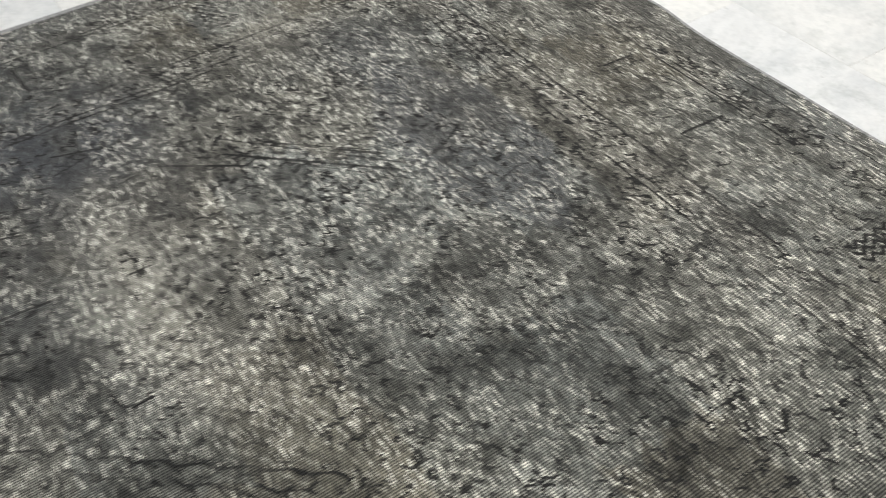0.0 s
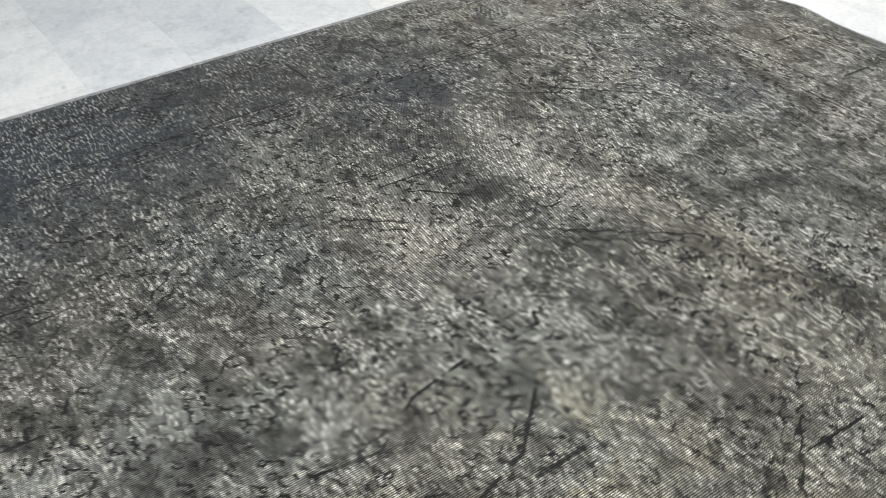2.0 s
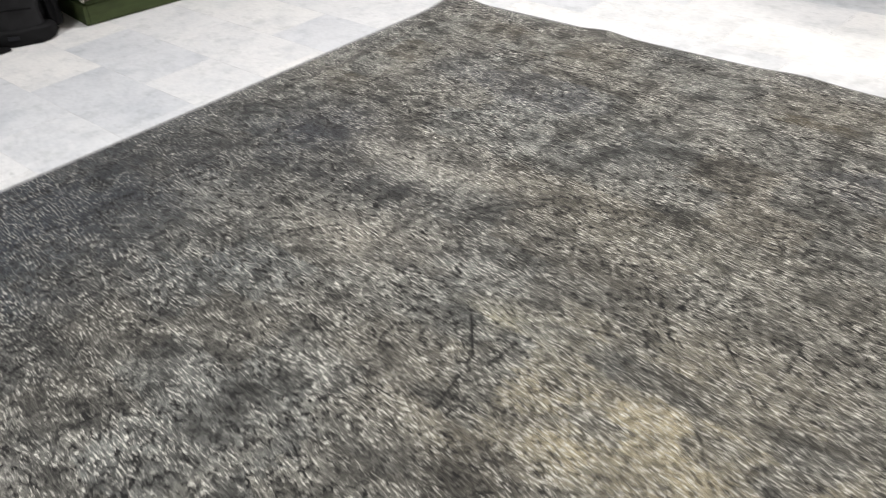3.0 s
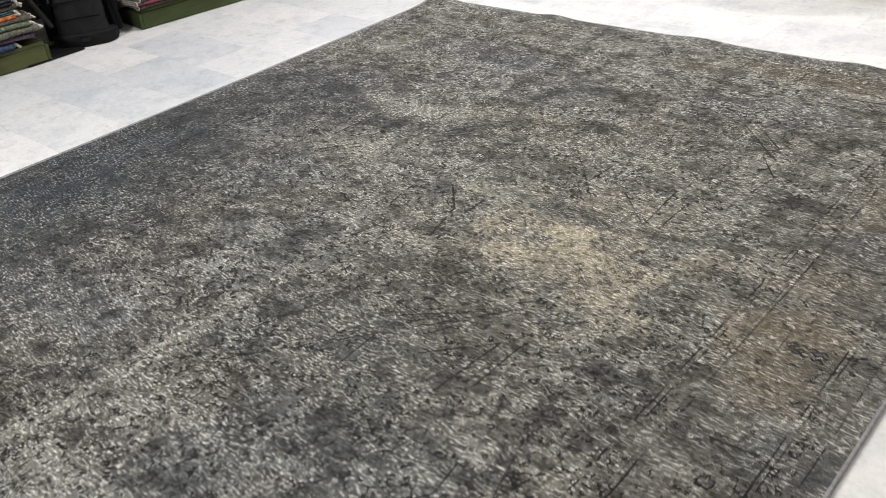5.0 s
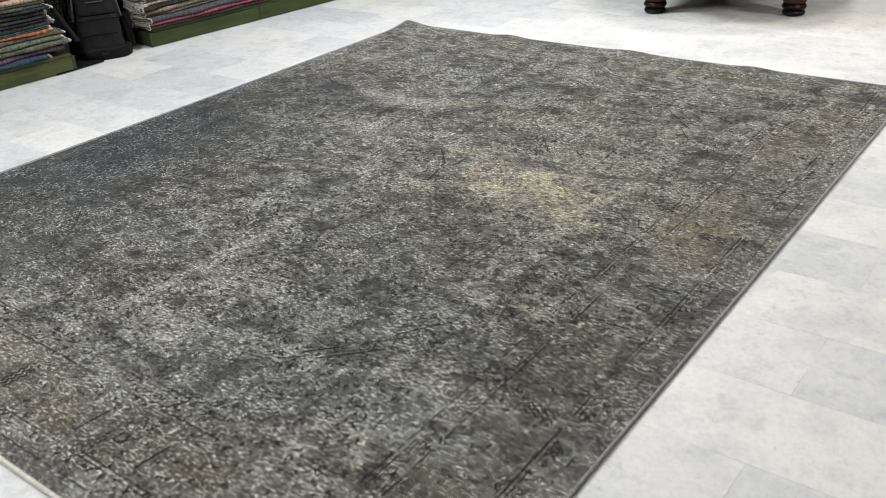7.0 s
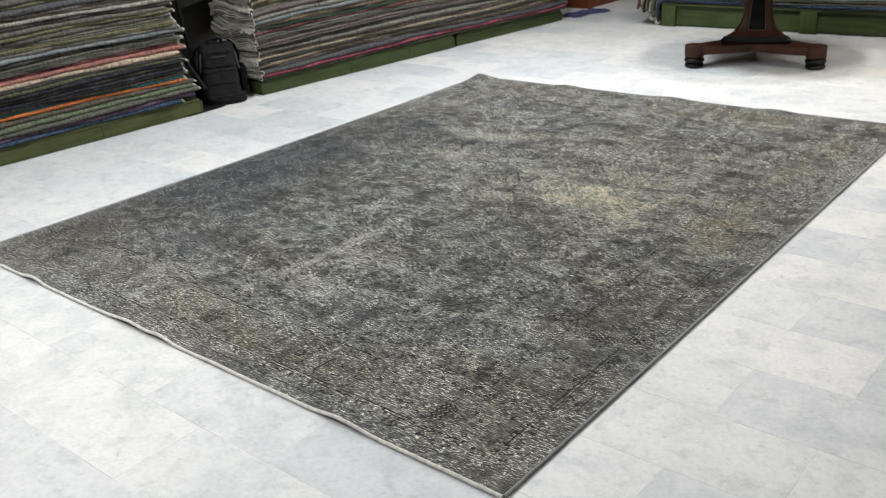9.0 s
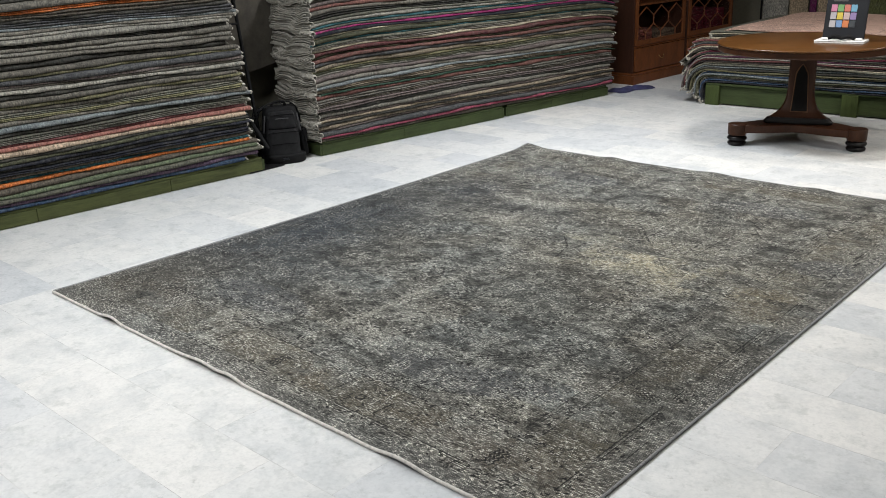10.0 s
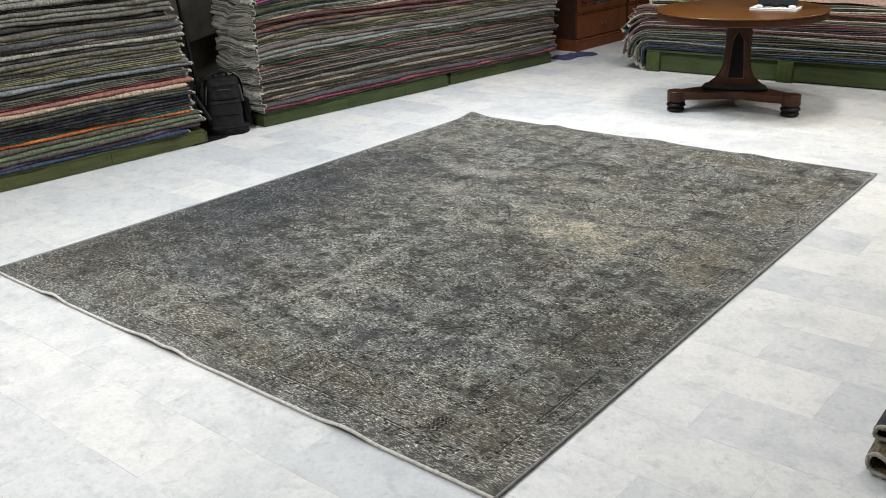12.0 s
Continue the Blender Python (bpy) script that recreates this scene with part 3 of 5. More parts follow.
    # long angular stems, often double, with saw teeth on some
    for k in range(40):
        x, y = -rng.random() * RW, rng.random() * RL
        if not clear_of(x, y):
            continue
        a, w = rng.choice((0.0, 0.62, -0.62, 1.57, 2.5)) + rng.normal() * 0.05, 0.0042
        p = [(x, y)]
        for _ in range(rng.integers(2, 5)):
            step = 0.05 + 0.13 * rng.random()
            q = (p[-1][0] + step * math.cos(a), p[-1][1] + step * math.sin(a))
            if not clear_of(*q, 0.43):
                break
            p.append(q)
            a += rng.choice((-1, 1)) * rng.choice((0.62, 0.95, 1.57))
        poly(p, 0.0030, 0.35)
        if rng.random() < 0.5:
            poly([(u + 0.011, v + 0.009) for u, v in p], 0.0030, 0.25)
    # small hooks and scrolls over the whole field and the guards
    cell = 0.0225
    spots = [(-RW + (i + rng.random()) * cell, (j + rng.random()) * cell) for i in range(int(RW / cell)) for j in range(int(RL / cell))]
    thick_of = rng.random((60, 60))
    for x, y in spots:
        if rng.random() > 0.62 + 0.45 * thick_of[int((x + RW) / 0.085), int(y / 0.085)]:
            continue
        e = min(-x, x + RW, y, RL - y)
        if e < 0.07 or (0.12 < e < 0.345 and rng.random() < 0.6) or rng.random() < 0.08:
            continue
        r, a, s = 0.005 + 0.006 * rng.random(), rng.random() * 6.28, 0.45 + 0.5 * rng.random()
        snap = math.pi / 4 * round(a / (math.pi / 4))
        p = [(x, y)]
        for _ in range(rng.integers(3, 7)):
            p.append((p[-1][0] + r * math.cos(snap), p[-1][1] + 0.8 * r * math.sin(snap)))
            snap += rng.choice((-1, 1)) * math.pi / (2 if rng.random() < 0.6 else 4)
        poly(p, 0.0036, s)
    # where the pile is worn to bare knots
    bare = np.clip(0.56 + 0.25 * (N(0.14, 0.11, 9) - 0.5) + 0.7 * (N(0.05, 0.03, 25) - 0.5) + 0.75 * (cells - 0.5) + 1.2 * (small - 0.5) + 0.35 * (blocks(0.06, 0.9, 45) - 0.5) + 0.3 * (blocks(0.45, 0.07, 43) - 0.5) + 0.12 * guard, 0.10, 1) * 0.9
    bare = bare * (1 - 0.35 * np.clip(blot(-2.85, 1.5, 0.45, 0.8) + blot(-2.75, 2.1, 0.35, 0.5), 0, 1))
    bare = np.clip(bare + 0.3 * blot(-2.10, 2.665, 0.24, 0.06) + 0.25 * blot(-1.92, 2.30, 0.22, 0.08) - 0.3 * blot(-2.14, 2.46, 0.30, 0.09) - 0.3 * blot(-2.57, 2.66, 0.16, 0.20), 0, 1)
    bare = np.clip(bare + 0.16 * np.clip((0.55 - Y) / 0.3, 0, 1), 0, 1)
    bare = bare * (1 - 0.15 * border) * (1 - 0.3 * blot(-2.85, 0.45, 0.5, 0.5))
    bare = np.clip(bare + 0.30 * blot(-1.0, 2.1, 0.36, 0.2) + 0.28 * blot(-0.6, 1.98, 0.3, 0.14) + 0.2 * blot(-1.93, 2.21, 0.2, 0.1) + 0.3 * blot(-1.58, 0.95, 0.03, 0.6), 0, 1)
    deep = np.clip((N(0.018, 0.008, 10) - 0.66) * 6, 0, 1)
    dye(deep, (0.020, 0.020, 0.020), 0.5)
    return X, Y, np.stack([R, G, B, np.ones_like(R)], -1), np.stack([ink, gone, bare, np.ones_like(R)], -1)


def edge_curve(X, Y):
    """The sides of the rug are not quite straight."""
    w = -X / RW
    return X + w * 0.024 * np.sin(math.pi * Y / RL) + (1 - w) * 0.020 * (1 - Y / RL), Y - 0.014 * (1 - Y / RL) - 0.016 * Y / RL


def laid_rug():
    nx, ny = int(RW / STEP) + 1, int(RL / STEP) + 1
    X, Y, col, drawn = rug_colours(nx, ny)
    Z = rug_height(X, Y)
    root = tagged(new("area_rug"), "large charcoal-grey distressed overdyed wool rug on the marble floor", "rug")
    n = nx * ny
    me = bpy.data.meshes.new("pile_field")
    XE, YE = edge_curve(X, Y)
    co = np.stack([XE, YE, Z], -1).reshape(-1, 3)
    idx = np.arange(n).reshape(nx, ny)
    quads = np.stack([idx[:-1, :-1], idx[1:, :-1], idx[1:, 1:], idx[:-1, 1:]], -1).reshape(-1, 4)
    me.vertices.add(n)
    me.vertices.foreach_set("co", co.astype(np.float32).ravel())
    me.loops.add(quads.size)
    me.loops.foreach_set("vertex_index", quads.astype(np.int32).ravel())
    me.polygons.add(len(quads))
    me.polygons.foreach_set("loop_start", np.arange(0, quads.size, 4, dtype=np.int32))
    me.update(calc_edges=True)
    att = me.attributes.new("dye", "FLOAT_COLOR", "POINT")
    att.data.foreach_set("color", col.astype(np.float32).reshape(-1))
    att = me.attributes.new("drawing", "FLOAT_COLOR", "POINT")
    att.data.foreach_set("color", drawn.astype(np.float32).reshape(-1))
    me.polygons.foreach_set("use_smooth", np.ones(len(quads), dtype=bool))
    me.materials.append(CARPET)
    ob = new("pile_field", me)
    ob.parent = root
    # edges: pale cut ends on the short sides, an overcast cord along the long ones
    def rim(name, pts, r, material, label):
        bm = bmesh.new()
        tube(bm, [(*map(float, edge_curve(np.array(x), np.array(y))), z) for x, y, z in pts], r, 8)
        return smooth(part(name, bm, material, root, label))
    top = lambda x, y: float(rug_height(np.array(x), np.array(y)))
    xs = np.linspace(-RW, 0, 160)
    rim("cut_edge", [(x, -0.004, max(0.0065, top(x, 0.0) - 0.0045)) for x in xs], 0.0065, WHITE_CUT, "pale undyed cut edge")
    rim("cut_edge", [(x, RL + 0.003, max(0.0055, top(x, RL) - 0.004)) for x in xs], 0.0055, GREY_CORD, "dark overcast end")
    ys = np.linspace(0, RL, 160)
    rim("side_cord", [(0.004, y, max(0.0075, top(0.0, y) - 0.003)) for y in ys], 0.0055, GREY_CORD, "grey overcast side cord")
    rim("side_cord", [(-RW - 0.004, y, max(0.0065, top(-RW, y) - 0.003)) for y in ys], 0.0065, GREY_CORD, "grey overcast side cord")
    return root


laid_rug()


# ---- pallets ----
def frame_at(a, b):
    """A frame whose x runs from a to b on the floor, y to the back (left of that way is the front)."""
    a, b = Vector((*a, 0)), Vector((*b, 0))
    u = (b - a).normalized()
    return Matrix.Translation(a) @ Matrix(((u.x, -u.y, 0, 0), (u.y, u.x, 0, 0), (0, 0, 1, 0), (0, 0, 0, 1))), (b - a).length


def pallet(m, length, depth, high, label, posts=3, board=None):
    """Low stained platform: front board, deck boards, posts. Local x along the front, y to the back."""
    root = tagged(new("pallet"), label, "pallet", "green display pallets")
    root.matrix_world = m
    cuts = [0.0, length * 0.42, length * 0.74, length]
    for a, b in zip(cuts, cuts[1:]):
        bm = bmesh.new()
        box(bm, a + 0.0015, 0, 0.004, b - 0.0015, 0.022, high - 0.019, 0.0025)
        part("front_board", bm, board or GREEN, root)
    n = max(3, int(depth / 0.13))
    for k in range(n):
        bm = bmesh.new()
        y = k * depth / n
        box(bm, 0, y + 0.003, high - 0.017, length, y + depth / n - 0.004, high, 0.002)
        part("deck_board", bm, board or GREEN, root)
    for k in range(posts):
        bm = bmesh.new()
        x = k * (length - 0.09) / max(1, posts - 1)
        box(bm, x, 0.024, 0.0, x + 0.09, depth - 0.01, high - 0.018, 0.002)
        part("runner", bm, GREEN_D, root)
    for x in (-0.018, length):
        bm = bmesh.new()
        box(bm, x, 0.0, 0.004, x + 0.018, depth, high - 0.018, 0.002)
        part("end_board", bm, GREEN_X, root)
    return root


m1, len1 = frame_at((-4.435, -0.70), (-4.222, 2.155))
pallet(m1, len1, 0.62, 0.107, "low worn olive-green wooden pallet, lightened as if lit, under a tall rug stack", 3, GREEN_LIT)
m2, len2 = frame_at((-4.215, 2.73), (-3.975, 4.70))
pallet(m2, len2, 0.62, 0.110, "low green-stained wooden pallet under a tall rug stack", 3)
m3, len3 = frame_at((-3.985, 4.78), (-3.815, 6.19))
pallet(m3, len3, 0.62, 0.106, "dark green-stained wooden pallet under a tall rug stack", 2)
m4, len4 = frame_at((-2.755, 6.245), (1.6, 6.40))


def big_pallet():
    """Higher platform with a recessed board between square posts."""
    root = tagged(new("pallet"), "high green-stained pallet under a wide rug pile", "pallet", "green display pallets")
    root.matrix_world = m4
    high, depth = 0.205, 1.7
    bm = bmesh.new()
    box(bm, 0, 0.035, 0.012, len4, 0.057, high - 0.02, 0.002)
    part("front_board", bm, GREEN, root)
    for k in range(5):
        bm = bmesh.new()
        x = 0.0 if k == 0 else k * 1.27 - 0.02
        box(bm, x, 0.0, 0.0, x + 0.135, 0.033, high - 0.02, 0.003)
        part("post", bm, GREEN_D, root)
    for k in range(12):
        bm = bmesh.new()
        y = k * depth / 12
        box(bm, 0, y + 0.004, high - 0.018, len4, y + depth / 12 - 0.005, high, 0.002)
        part("deck_board", bm, GREEN, root)
    bm = bmesh.new()
    box(bm, 0.0, 0.06, 0.0, 0.03, depth, high - 0.02, 0.002)
    part("end_board", bm, GREEN_X, root)


big_pallet()

# ---- folded rugs in stacks ----
TONES = {
    "blue": (0.045, 0.085, 0.17), "purple": (0.13, 0.075, 0.16), "grey": (0.165, 0.153, 0.135), "dark": (0.05, 0.05, 0.048), "green": (0.115, 0.16, 0.09),
    "brown": (0.12, 0.095, 0.07), "rust": (0.22, 0.075, 0.03), "orange": (0.42, 0.12, 0.028), "teal": (0.03, 0.12, 0.15), "navy": (0.022, 0.026, 0.044),
    "cream": (0.42, 0.33, 0.26), "salmon": (0.30, 0.125, 0.11), "crimson": (0.22, 0.03, 0.045), "silver": (0.265, 0.258, 0.235), "ice": (0.20, 0.25, 0.29),
    "olive": (0.20, 0.19, 0.06), "mauve": (0.16, 0.125, 0.13), "sage": (0.145, 0.15, 0.122), "plum": (0.13, 0.02, 0.09), "pink": (0.33, 0.07, 0.13),
    "slate": (0.075, 0.08, 0.095), "beige": (0.30, 0.24, 0.17), "moss": (0.10, 0.11, 0.05), "emerald": (0.02, 0.14, 0.085), "brick": (0.25, 0.06, 0.05),
    "blush": (0.58, 0.34, 0.27), "magenta": (0.40, 0.03, 0.20), "ivory": (0.50, 0.46, 0.36)}
WORDS = {"slate": "slate-grey", "silver": "silver-grey", "ice": "pale blue", "sage": "sage-grey", "dark": "charcoal", "mauve": "mauve-grey", "moss": "moss-green",
         "emerald": "emerald-green", "brick": "brick-red", "blush": "faded pink", "salmon": "salmon-pink", "olive": "olive-yellow", "rust": "rust-red"}


def tint(rng, name):
    r, g, b = TONES[name]
    v = 0.5 if name in ("brick", "olive", "moss", "emerald", "brown", "crimson") else 0.92 if name in ("orange", "pink", "magenta", "teal", "blue", "salmon", "cream", "ivory") else 0.68
    k, m = 0.60 + 0.36 * rng.random(), (1 - v) * (r + g + b) / 3
    return ((r * v + m) * k, (g * v + m) * k * 0.985, (b * v + m) * k * 0.93, 1)


def fringe_mesh(seed, n=12, spread=0.13, long=0.032):
    """A tuft of knotted fringe: short bent strands side by side along -y, hanging out along +x."""
    rng = random.Random(seed)
    bm = bmesh.new()
    for k in range(n):
        y = spread * k / n + rng.uniform(-0.004, 0.004)
        out, drop = long * rng.uniform(0.5, 1.1), rng.uniform(0.004, 0.022)
        tube(bm, [(-0.012, y, 0), (out * 0.5, y + rng.uniform(-0.006, 0.006), rng.uniform(-0.002, 0.004)), (out, y + rng.uniform(-0.01, 0.01), -drop)], rng.uniform(0.006, 0.0095), 5)
    me = bpy.data.meshes.new("fringe")
    bm.to_mesh(me)
    bm.free()
    me.materials.append(FRINGE)
    return me


FRINGES = [fringe_mesh(k) for k in range(6)]


def stack(m, names, x0, x1, depth, base, group, where, seed, thick, lean, end_wave=0.0, tuft_hi=0.5, tuft_lo=0.1, end_spread=0.05, sag=0.0, trim=False, bunch=0.0, gain=1.0):
    """A pile of folded rugs; local x along the front, y to the back. Each one lies on the one below."""
    rng = random.Random(seed)
    nx = 56
    # closer steps near both ends
    us = np.array([0.5 - 0.5 * math.cos(math.pi * k / (nx - 1)) for k in range(nx)]) * 0.55 + np.linspace(0, 1, nx) * 0.45
    top = np.full(nx, base + 0.003)
    ph = [rng.uniform(0, 6.28) for _ in range(8)]
    long_w = np.zeros(nx)
    for i, name in enumerate(names):
        t0 = thick * rng.uniform(0.58, 1.46) * {"emerald": 0.4, "olive": 0.65, "teal": 0.7, "ivory": 0.75}.get(name, 1.0)
        a, b = x0 + rng.uniform(-end_spread, end_spread) * 0.6, x1 + rng.uniform(-end_spread, end_spread) + lean * i
        # the ends lie in bunches, some pushed further out
        b += bunch * (math.sin(i * 0.52 + ph[5]) + 0.7 * math.sin(i * 1.13 + ph[6]))
        xs = a + us * (b - a)
        vary = 1 + 0.18 * np.sin(xs * 2.3 + ph[0] + i * 0.9) + 0.11 * np.sin(xs * 6.1 + ph[1] + i * 2.1) + 0.06 * np.sin(xs * 13 + i * 1.7) + 0.03 * np.sin(xs * 27 + i * 2.9)
        # thinner just at the ends, where the fold is open
        vary = vary - sag * np.exp(-(x1 - xs) / 0.12) - 0.5 * sag * np.exp(-(xs - x0) / 0.12)
        t = t0 * vary
        front = rng.uniform(-0.014, 0.014) + 0.010 * np.sin(xs * 1.9 + ph[2] + i * 0.35) + 0.006 * np.sin(xs * 7 + i) + 0.004 * np.sin(xs * 19 + i * 2.3)
        seg = 19 if end_wave else 7
        ys = np.linspace(0.0, depth, seg)
        prof = []   # (y, height share); two leaves lie open to the front, or one fold
        single = rng.random() < 0.8
        for k in range(7):
            an = -math.pi / 2 + math.pi * k / 6
            prof.append((-math.cos(an) * 0.66 if k != 3 or single else -0.12, 0.5 + 0.5 * math.sin(an), 1))
        verts, faces = [], []
        slit_lo, slit_hi = 0.47, 0.54
        loop = [("lo", y) for y in ys[::-1]] + [("nose", p) for p in prof[1:-1]] + [("hi", y) for y in ys] + [("shi", y) for y in ys[:0:-1]] + [("slo", y) for y in ys[1:]]
        wave_amp = end_wave
        for j in range(nx):
            near0 = math.exp(-(xs[j] - a) / 0.35)
            for kind, q in loop:
                y = q if kind != "nose" else 0.0
                w = wave_amp * near0 * (math.sin(y * 12 + ph[3] + 1.6 * math.sin(i * 0.37)) + 0.45 * math.sin(y * 27 + ph[4] + i * 0.55) + 0.3 * math.sin(y * 44 + i * 0.9)) * min(1, y / 0.12)
                if kind == "nose":
                    yy, h = front[j] + t[j] * q[0], q[1]
                else:
                    yy, h = front[j] + y, {"lo": 0.0, "hi": 1.0, "shi": slit_hi, "slo": slit_lo}[kind]
                # the leaves of the fold end unevenly
                dx = 0.0
                if j == 0:
                    dx = (0.006 if kind in ("shi", "hi") else -0.005) * math.sin(i * 2.7) + 0.008 * math.sin(y * 19 + i)
                if j == nx - 1:
                    dx = (0.005 if kind in ("shi", "hi") else -0.004) * math.sin(i * 1.9)
                verts.append((xs[j] + dx, yy, top[j] + t[j] * h * 0.985 + w))
        n = len(loop)
        for j in range(nx - 1):
            for k in range(n):
                faces.append((j * n + k, j * n + (k + 1) % n, (j + 1) * n + (k + 1) % n, (j + 1) * n + k))
        faces.append(tuple(range(n))[::-1])
        faces.append(tuple((nx - 1) * n + k for k in range(n)))
        me = bpy.data.meshes.new("folded_rug")
        me.from_pydata(verts, [], faces)
        me.materials.append(PILE)
        me.materials.append(TEAL_BACK if name == "emerald" else BACKING)
        if end_wave:
            inner = [1 if (f // n < 2 and not seg - 1 <= f % n <= seg + 5) else 0 for f in range((nx - 1) * n)] + [1, 0]
            me.polygons.foreach_set("material_index", inner)
        me.polygons.foreach_set("use_smooth", [True] * len(faces))
        me.set_sharp_from_angle(angle=radians(50))
        ob = new("folded_rug", me)
        ob.matrix_world = m
        ob.color = tuple(gain * c for c in tint(rng, name)[:3]) + (1,)
        tagged(ob, f"{WORDS.get(name, name)} folded wool rug {where}", "rug", group)
        if trim:
            bm = bmesh.new()
            tube(bm, [Vector(p) + Vector((-0.002, 0, 0)) for p in verts[:n]], 0.0045, 6)
            part("cut_edge", bm, FRINGE, ob, "pale frayed cut edge")
        for chance, j, flip in ((tuft_hi, nx - 1, 1), (tuft_lo, 0, -1)):
            if rng.random() < chance:
                f = new("fringe", FRINGES[rng.randrange(6)])
                f.parent = ob
                f["label"] = "pale knotted fringe"
                f.matrix_local = pose(float(xs[j]), float(front[j]) + (0.012 if flip > 0 else 0.10), float(top[j] + t[j] * 0.5), 0, 0, 0 if flip > 0 else 180)
        top = top + t
        # the pile evens out a little as it grows
        top = 0.9 * top + 0.1 * np.convolve(np.pad(top, 3, mode="edge"), np.ones(7) / 7, mode="valid")
    return float(top.max())


S1 = ("blue purple sage green brown orange teal brown navy dark navy moss dark cream salmon crimson grey sage dark ice grey olive sage grey olive grey dark silver grey mauve slate olive grey dark grey silver "
      "grey dark silver silver grey ice slate dark brown orange grey dark sage mauve silver green crimson plum slate grey silver").split()
S2 = ("brown pink slate mauve beige dark beige mauve silver dark mauve brown silver brick emerald brown beige ice silver mauve silver moss olive beige slate brick moss crimson ivory grey sage teal moss ivory navy magenta "
      "grey teal silver sage dark grey brick mauve silver grey brown silver").split()
stack(m1, S1, 0.05, len1 - 0.06, 0.60, 0.107, "rugs in the first tall stack", "in a tall stack on a pallet", 21, 0.0252, -0.0022, 0.0, 0.85, 0.0, 0.05, 0.0, bunch=0.022, gain=1.22)
len23 = (Vector((-3.815, 6.19)) - Vector((-4.215, 2.73))).length
m23, _ = frame_at((-4.205, 2.73), (-3.80, 6.19))
stack(m23, S2, -0.02, len23 + 0.04, 0.56, 0.110, "rugs in the second tall stack", "in a long stack on pallets", 33, 0.0262, 0.001, 0.0135, 0.35, 0.2, 0.035, 0.08, trim=True)

B1 = ("navy blue slate ivory moss ice blue ivory olive dark ice sage ivory mauve crimson silver plum ivory dark pink ivory grey mauve ivory salmon slate ivory crimson beige ivory dark ivory sage").split()


def draped(i, n, name, rng, z0, t, reach):
    """One rug of the wide pile: flat over the pallet, bent down over its end."""
    length, depth, edge = len4 + 0.2, 1.62, 0.012 + i * t * 0.62
    r = 0.05 + i * t * 0.9
    drop_to = reach
    path = []   # (x, z, nx, nz): the under side and its outward way
    xs = np.linspace(length, 0.02, 36)
    for x in xs:
        path.append((x, z0 + 0.006 * math.sin(x * 3.1 + i * 0.4) + 0.004 * math.sin(x * 8 + i), 0.0, 1.0))
    steps = 9
    for k in range(1, steps + 1):
        an = (math.pi / 2) * k / steps
        path.append((0.02 - r * math.sin(an), z0 - r * (1 - math.cos(an)), -math.sin(an), math.cos(an)))
    x_end, z_end = path[-1][0], path[-1][1]
    k = 0
    while z_end - 0.03 > drop_to and k < 30:
        z_end -= 0.03
        k += 1
        path.append((x_end - 0.004 * math.sin(k * 0.9 + i), z_end, -1.0, 0.0))
    if reach > z0 - r:   # the upper rugs end part of the way round
        path = [p for p in path if p[1] >= reach - 0.02 or p[0] > 0.0]
    front = rng.uniform(-0.012, 0.012)
    verts, faces = [], []
    prof = [(depth, 0.0), (0.0, 0.0), (-0.34 * t, 0.15), (-0.5 * t, 0.5), (-0.34 * t, 0.85), (0.0, 1.0), (depth, 1.0)]
    for j, (x, z, ax, az) in enumerate(path):
        f = front + 0.008 * math.sin(x * 2.2 + i * 0.7)
        for y, h in prof:
            verts.append((x + ax * t * h * 0.97, y + f, z + az * t * h * 0.97))
    n = len(prof)
    for j in range(len(path) - 1):
        for k in range(n):
            faces.append((j * n + k, j * n + (k + 1) % n, (j + 1) * n + (k + 1) % n, (j + 1) * n + k))
    faces.append(tuple(range(n))[::-1])
    faces.append(tuple((len(path) - 1) * n + k for k in range(n)))
    me = bpy.data.meshes.new("draped_rug")
    me.from_pydata(verts, [], [f[::-1] for f in faces])
    me.materials.append(PILE)
    me.polygons.foreach_set("use_smooth", [True] * len(faces))
    me.set_sharp_from_angle(angle=radians(50))
    ob = new("draped_rug", me)
    ob.matrix_world = m4
    ob.color = tuple(min(0.8, 1.12 * c) for c in tint(rng, name)[:3]) + (1,)
    tagged(ob, f"{WORDS.get(name, name)} rug draped over the end of a pallet", "rug", "rugs on the wide pile")
    x, z, ax, az = path[-1]
    f = new("fringe", FRINGES[i % 6])
    f.parent = ob
    f["label"] = "pale knotted fringe"
    f.matrix_local = pose(x + ax * t * 0.5, front + 0.01, z, 0, 90 if ax < -0.9 else 40, 0) @ pose(0, 0, 0, 0, 0, 0)
    return ob


rng_b = random.Random(5)
z_pile = 0.207
for i, name in enumerate(B1):
    t = (0.0095 if name == "ivory" else 0.0146) * rng_b.uniform(0.8, 1.25)
    reach = (0.03 + 0.009 * i) if i < 13 else 0.13 + (i - 13) * 0.032
    draped(i, len(B1), name, rng_b, z_pile, t, reach)
    z_pile += t + 0.0008


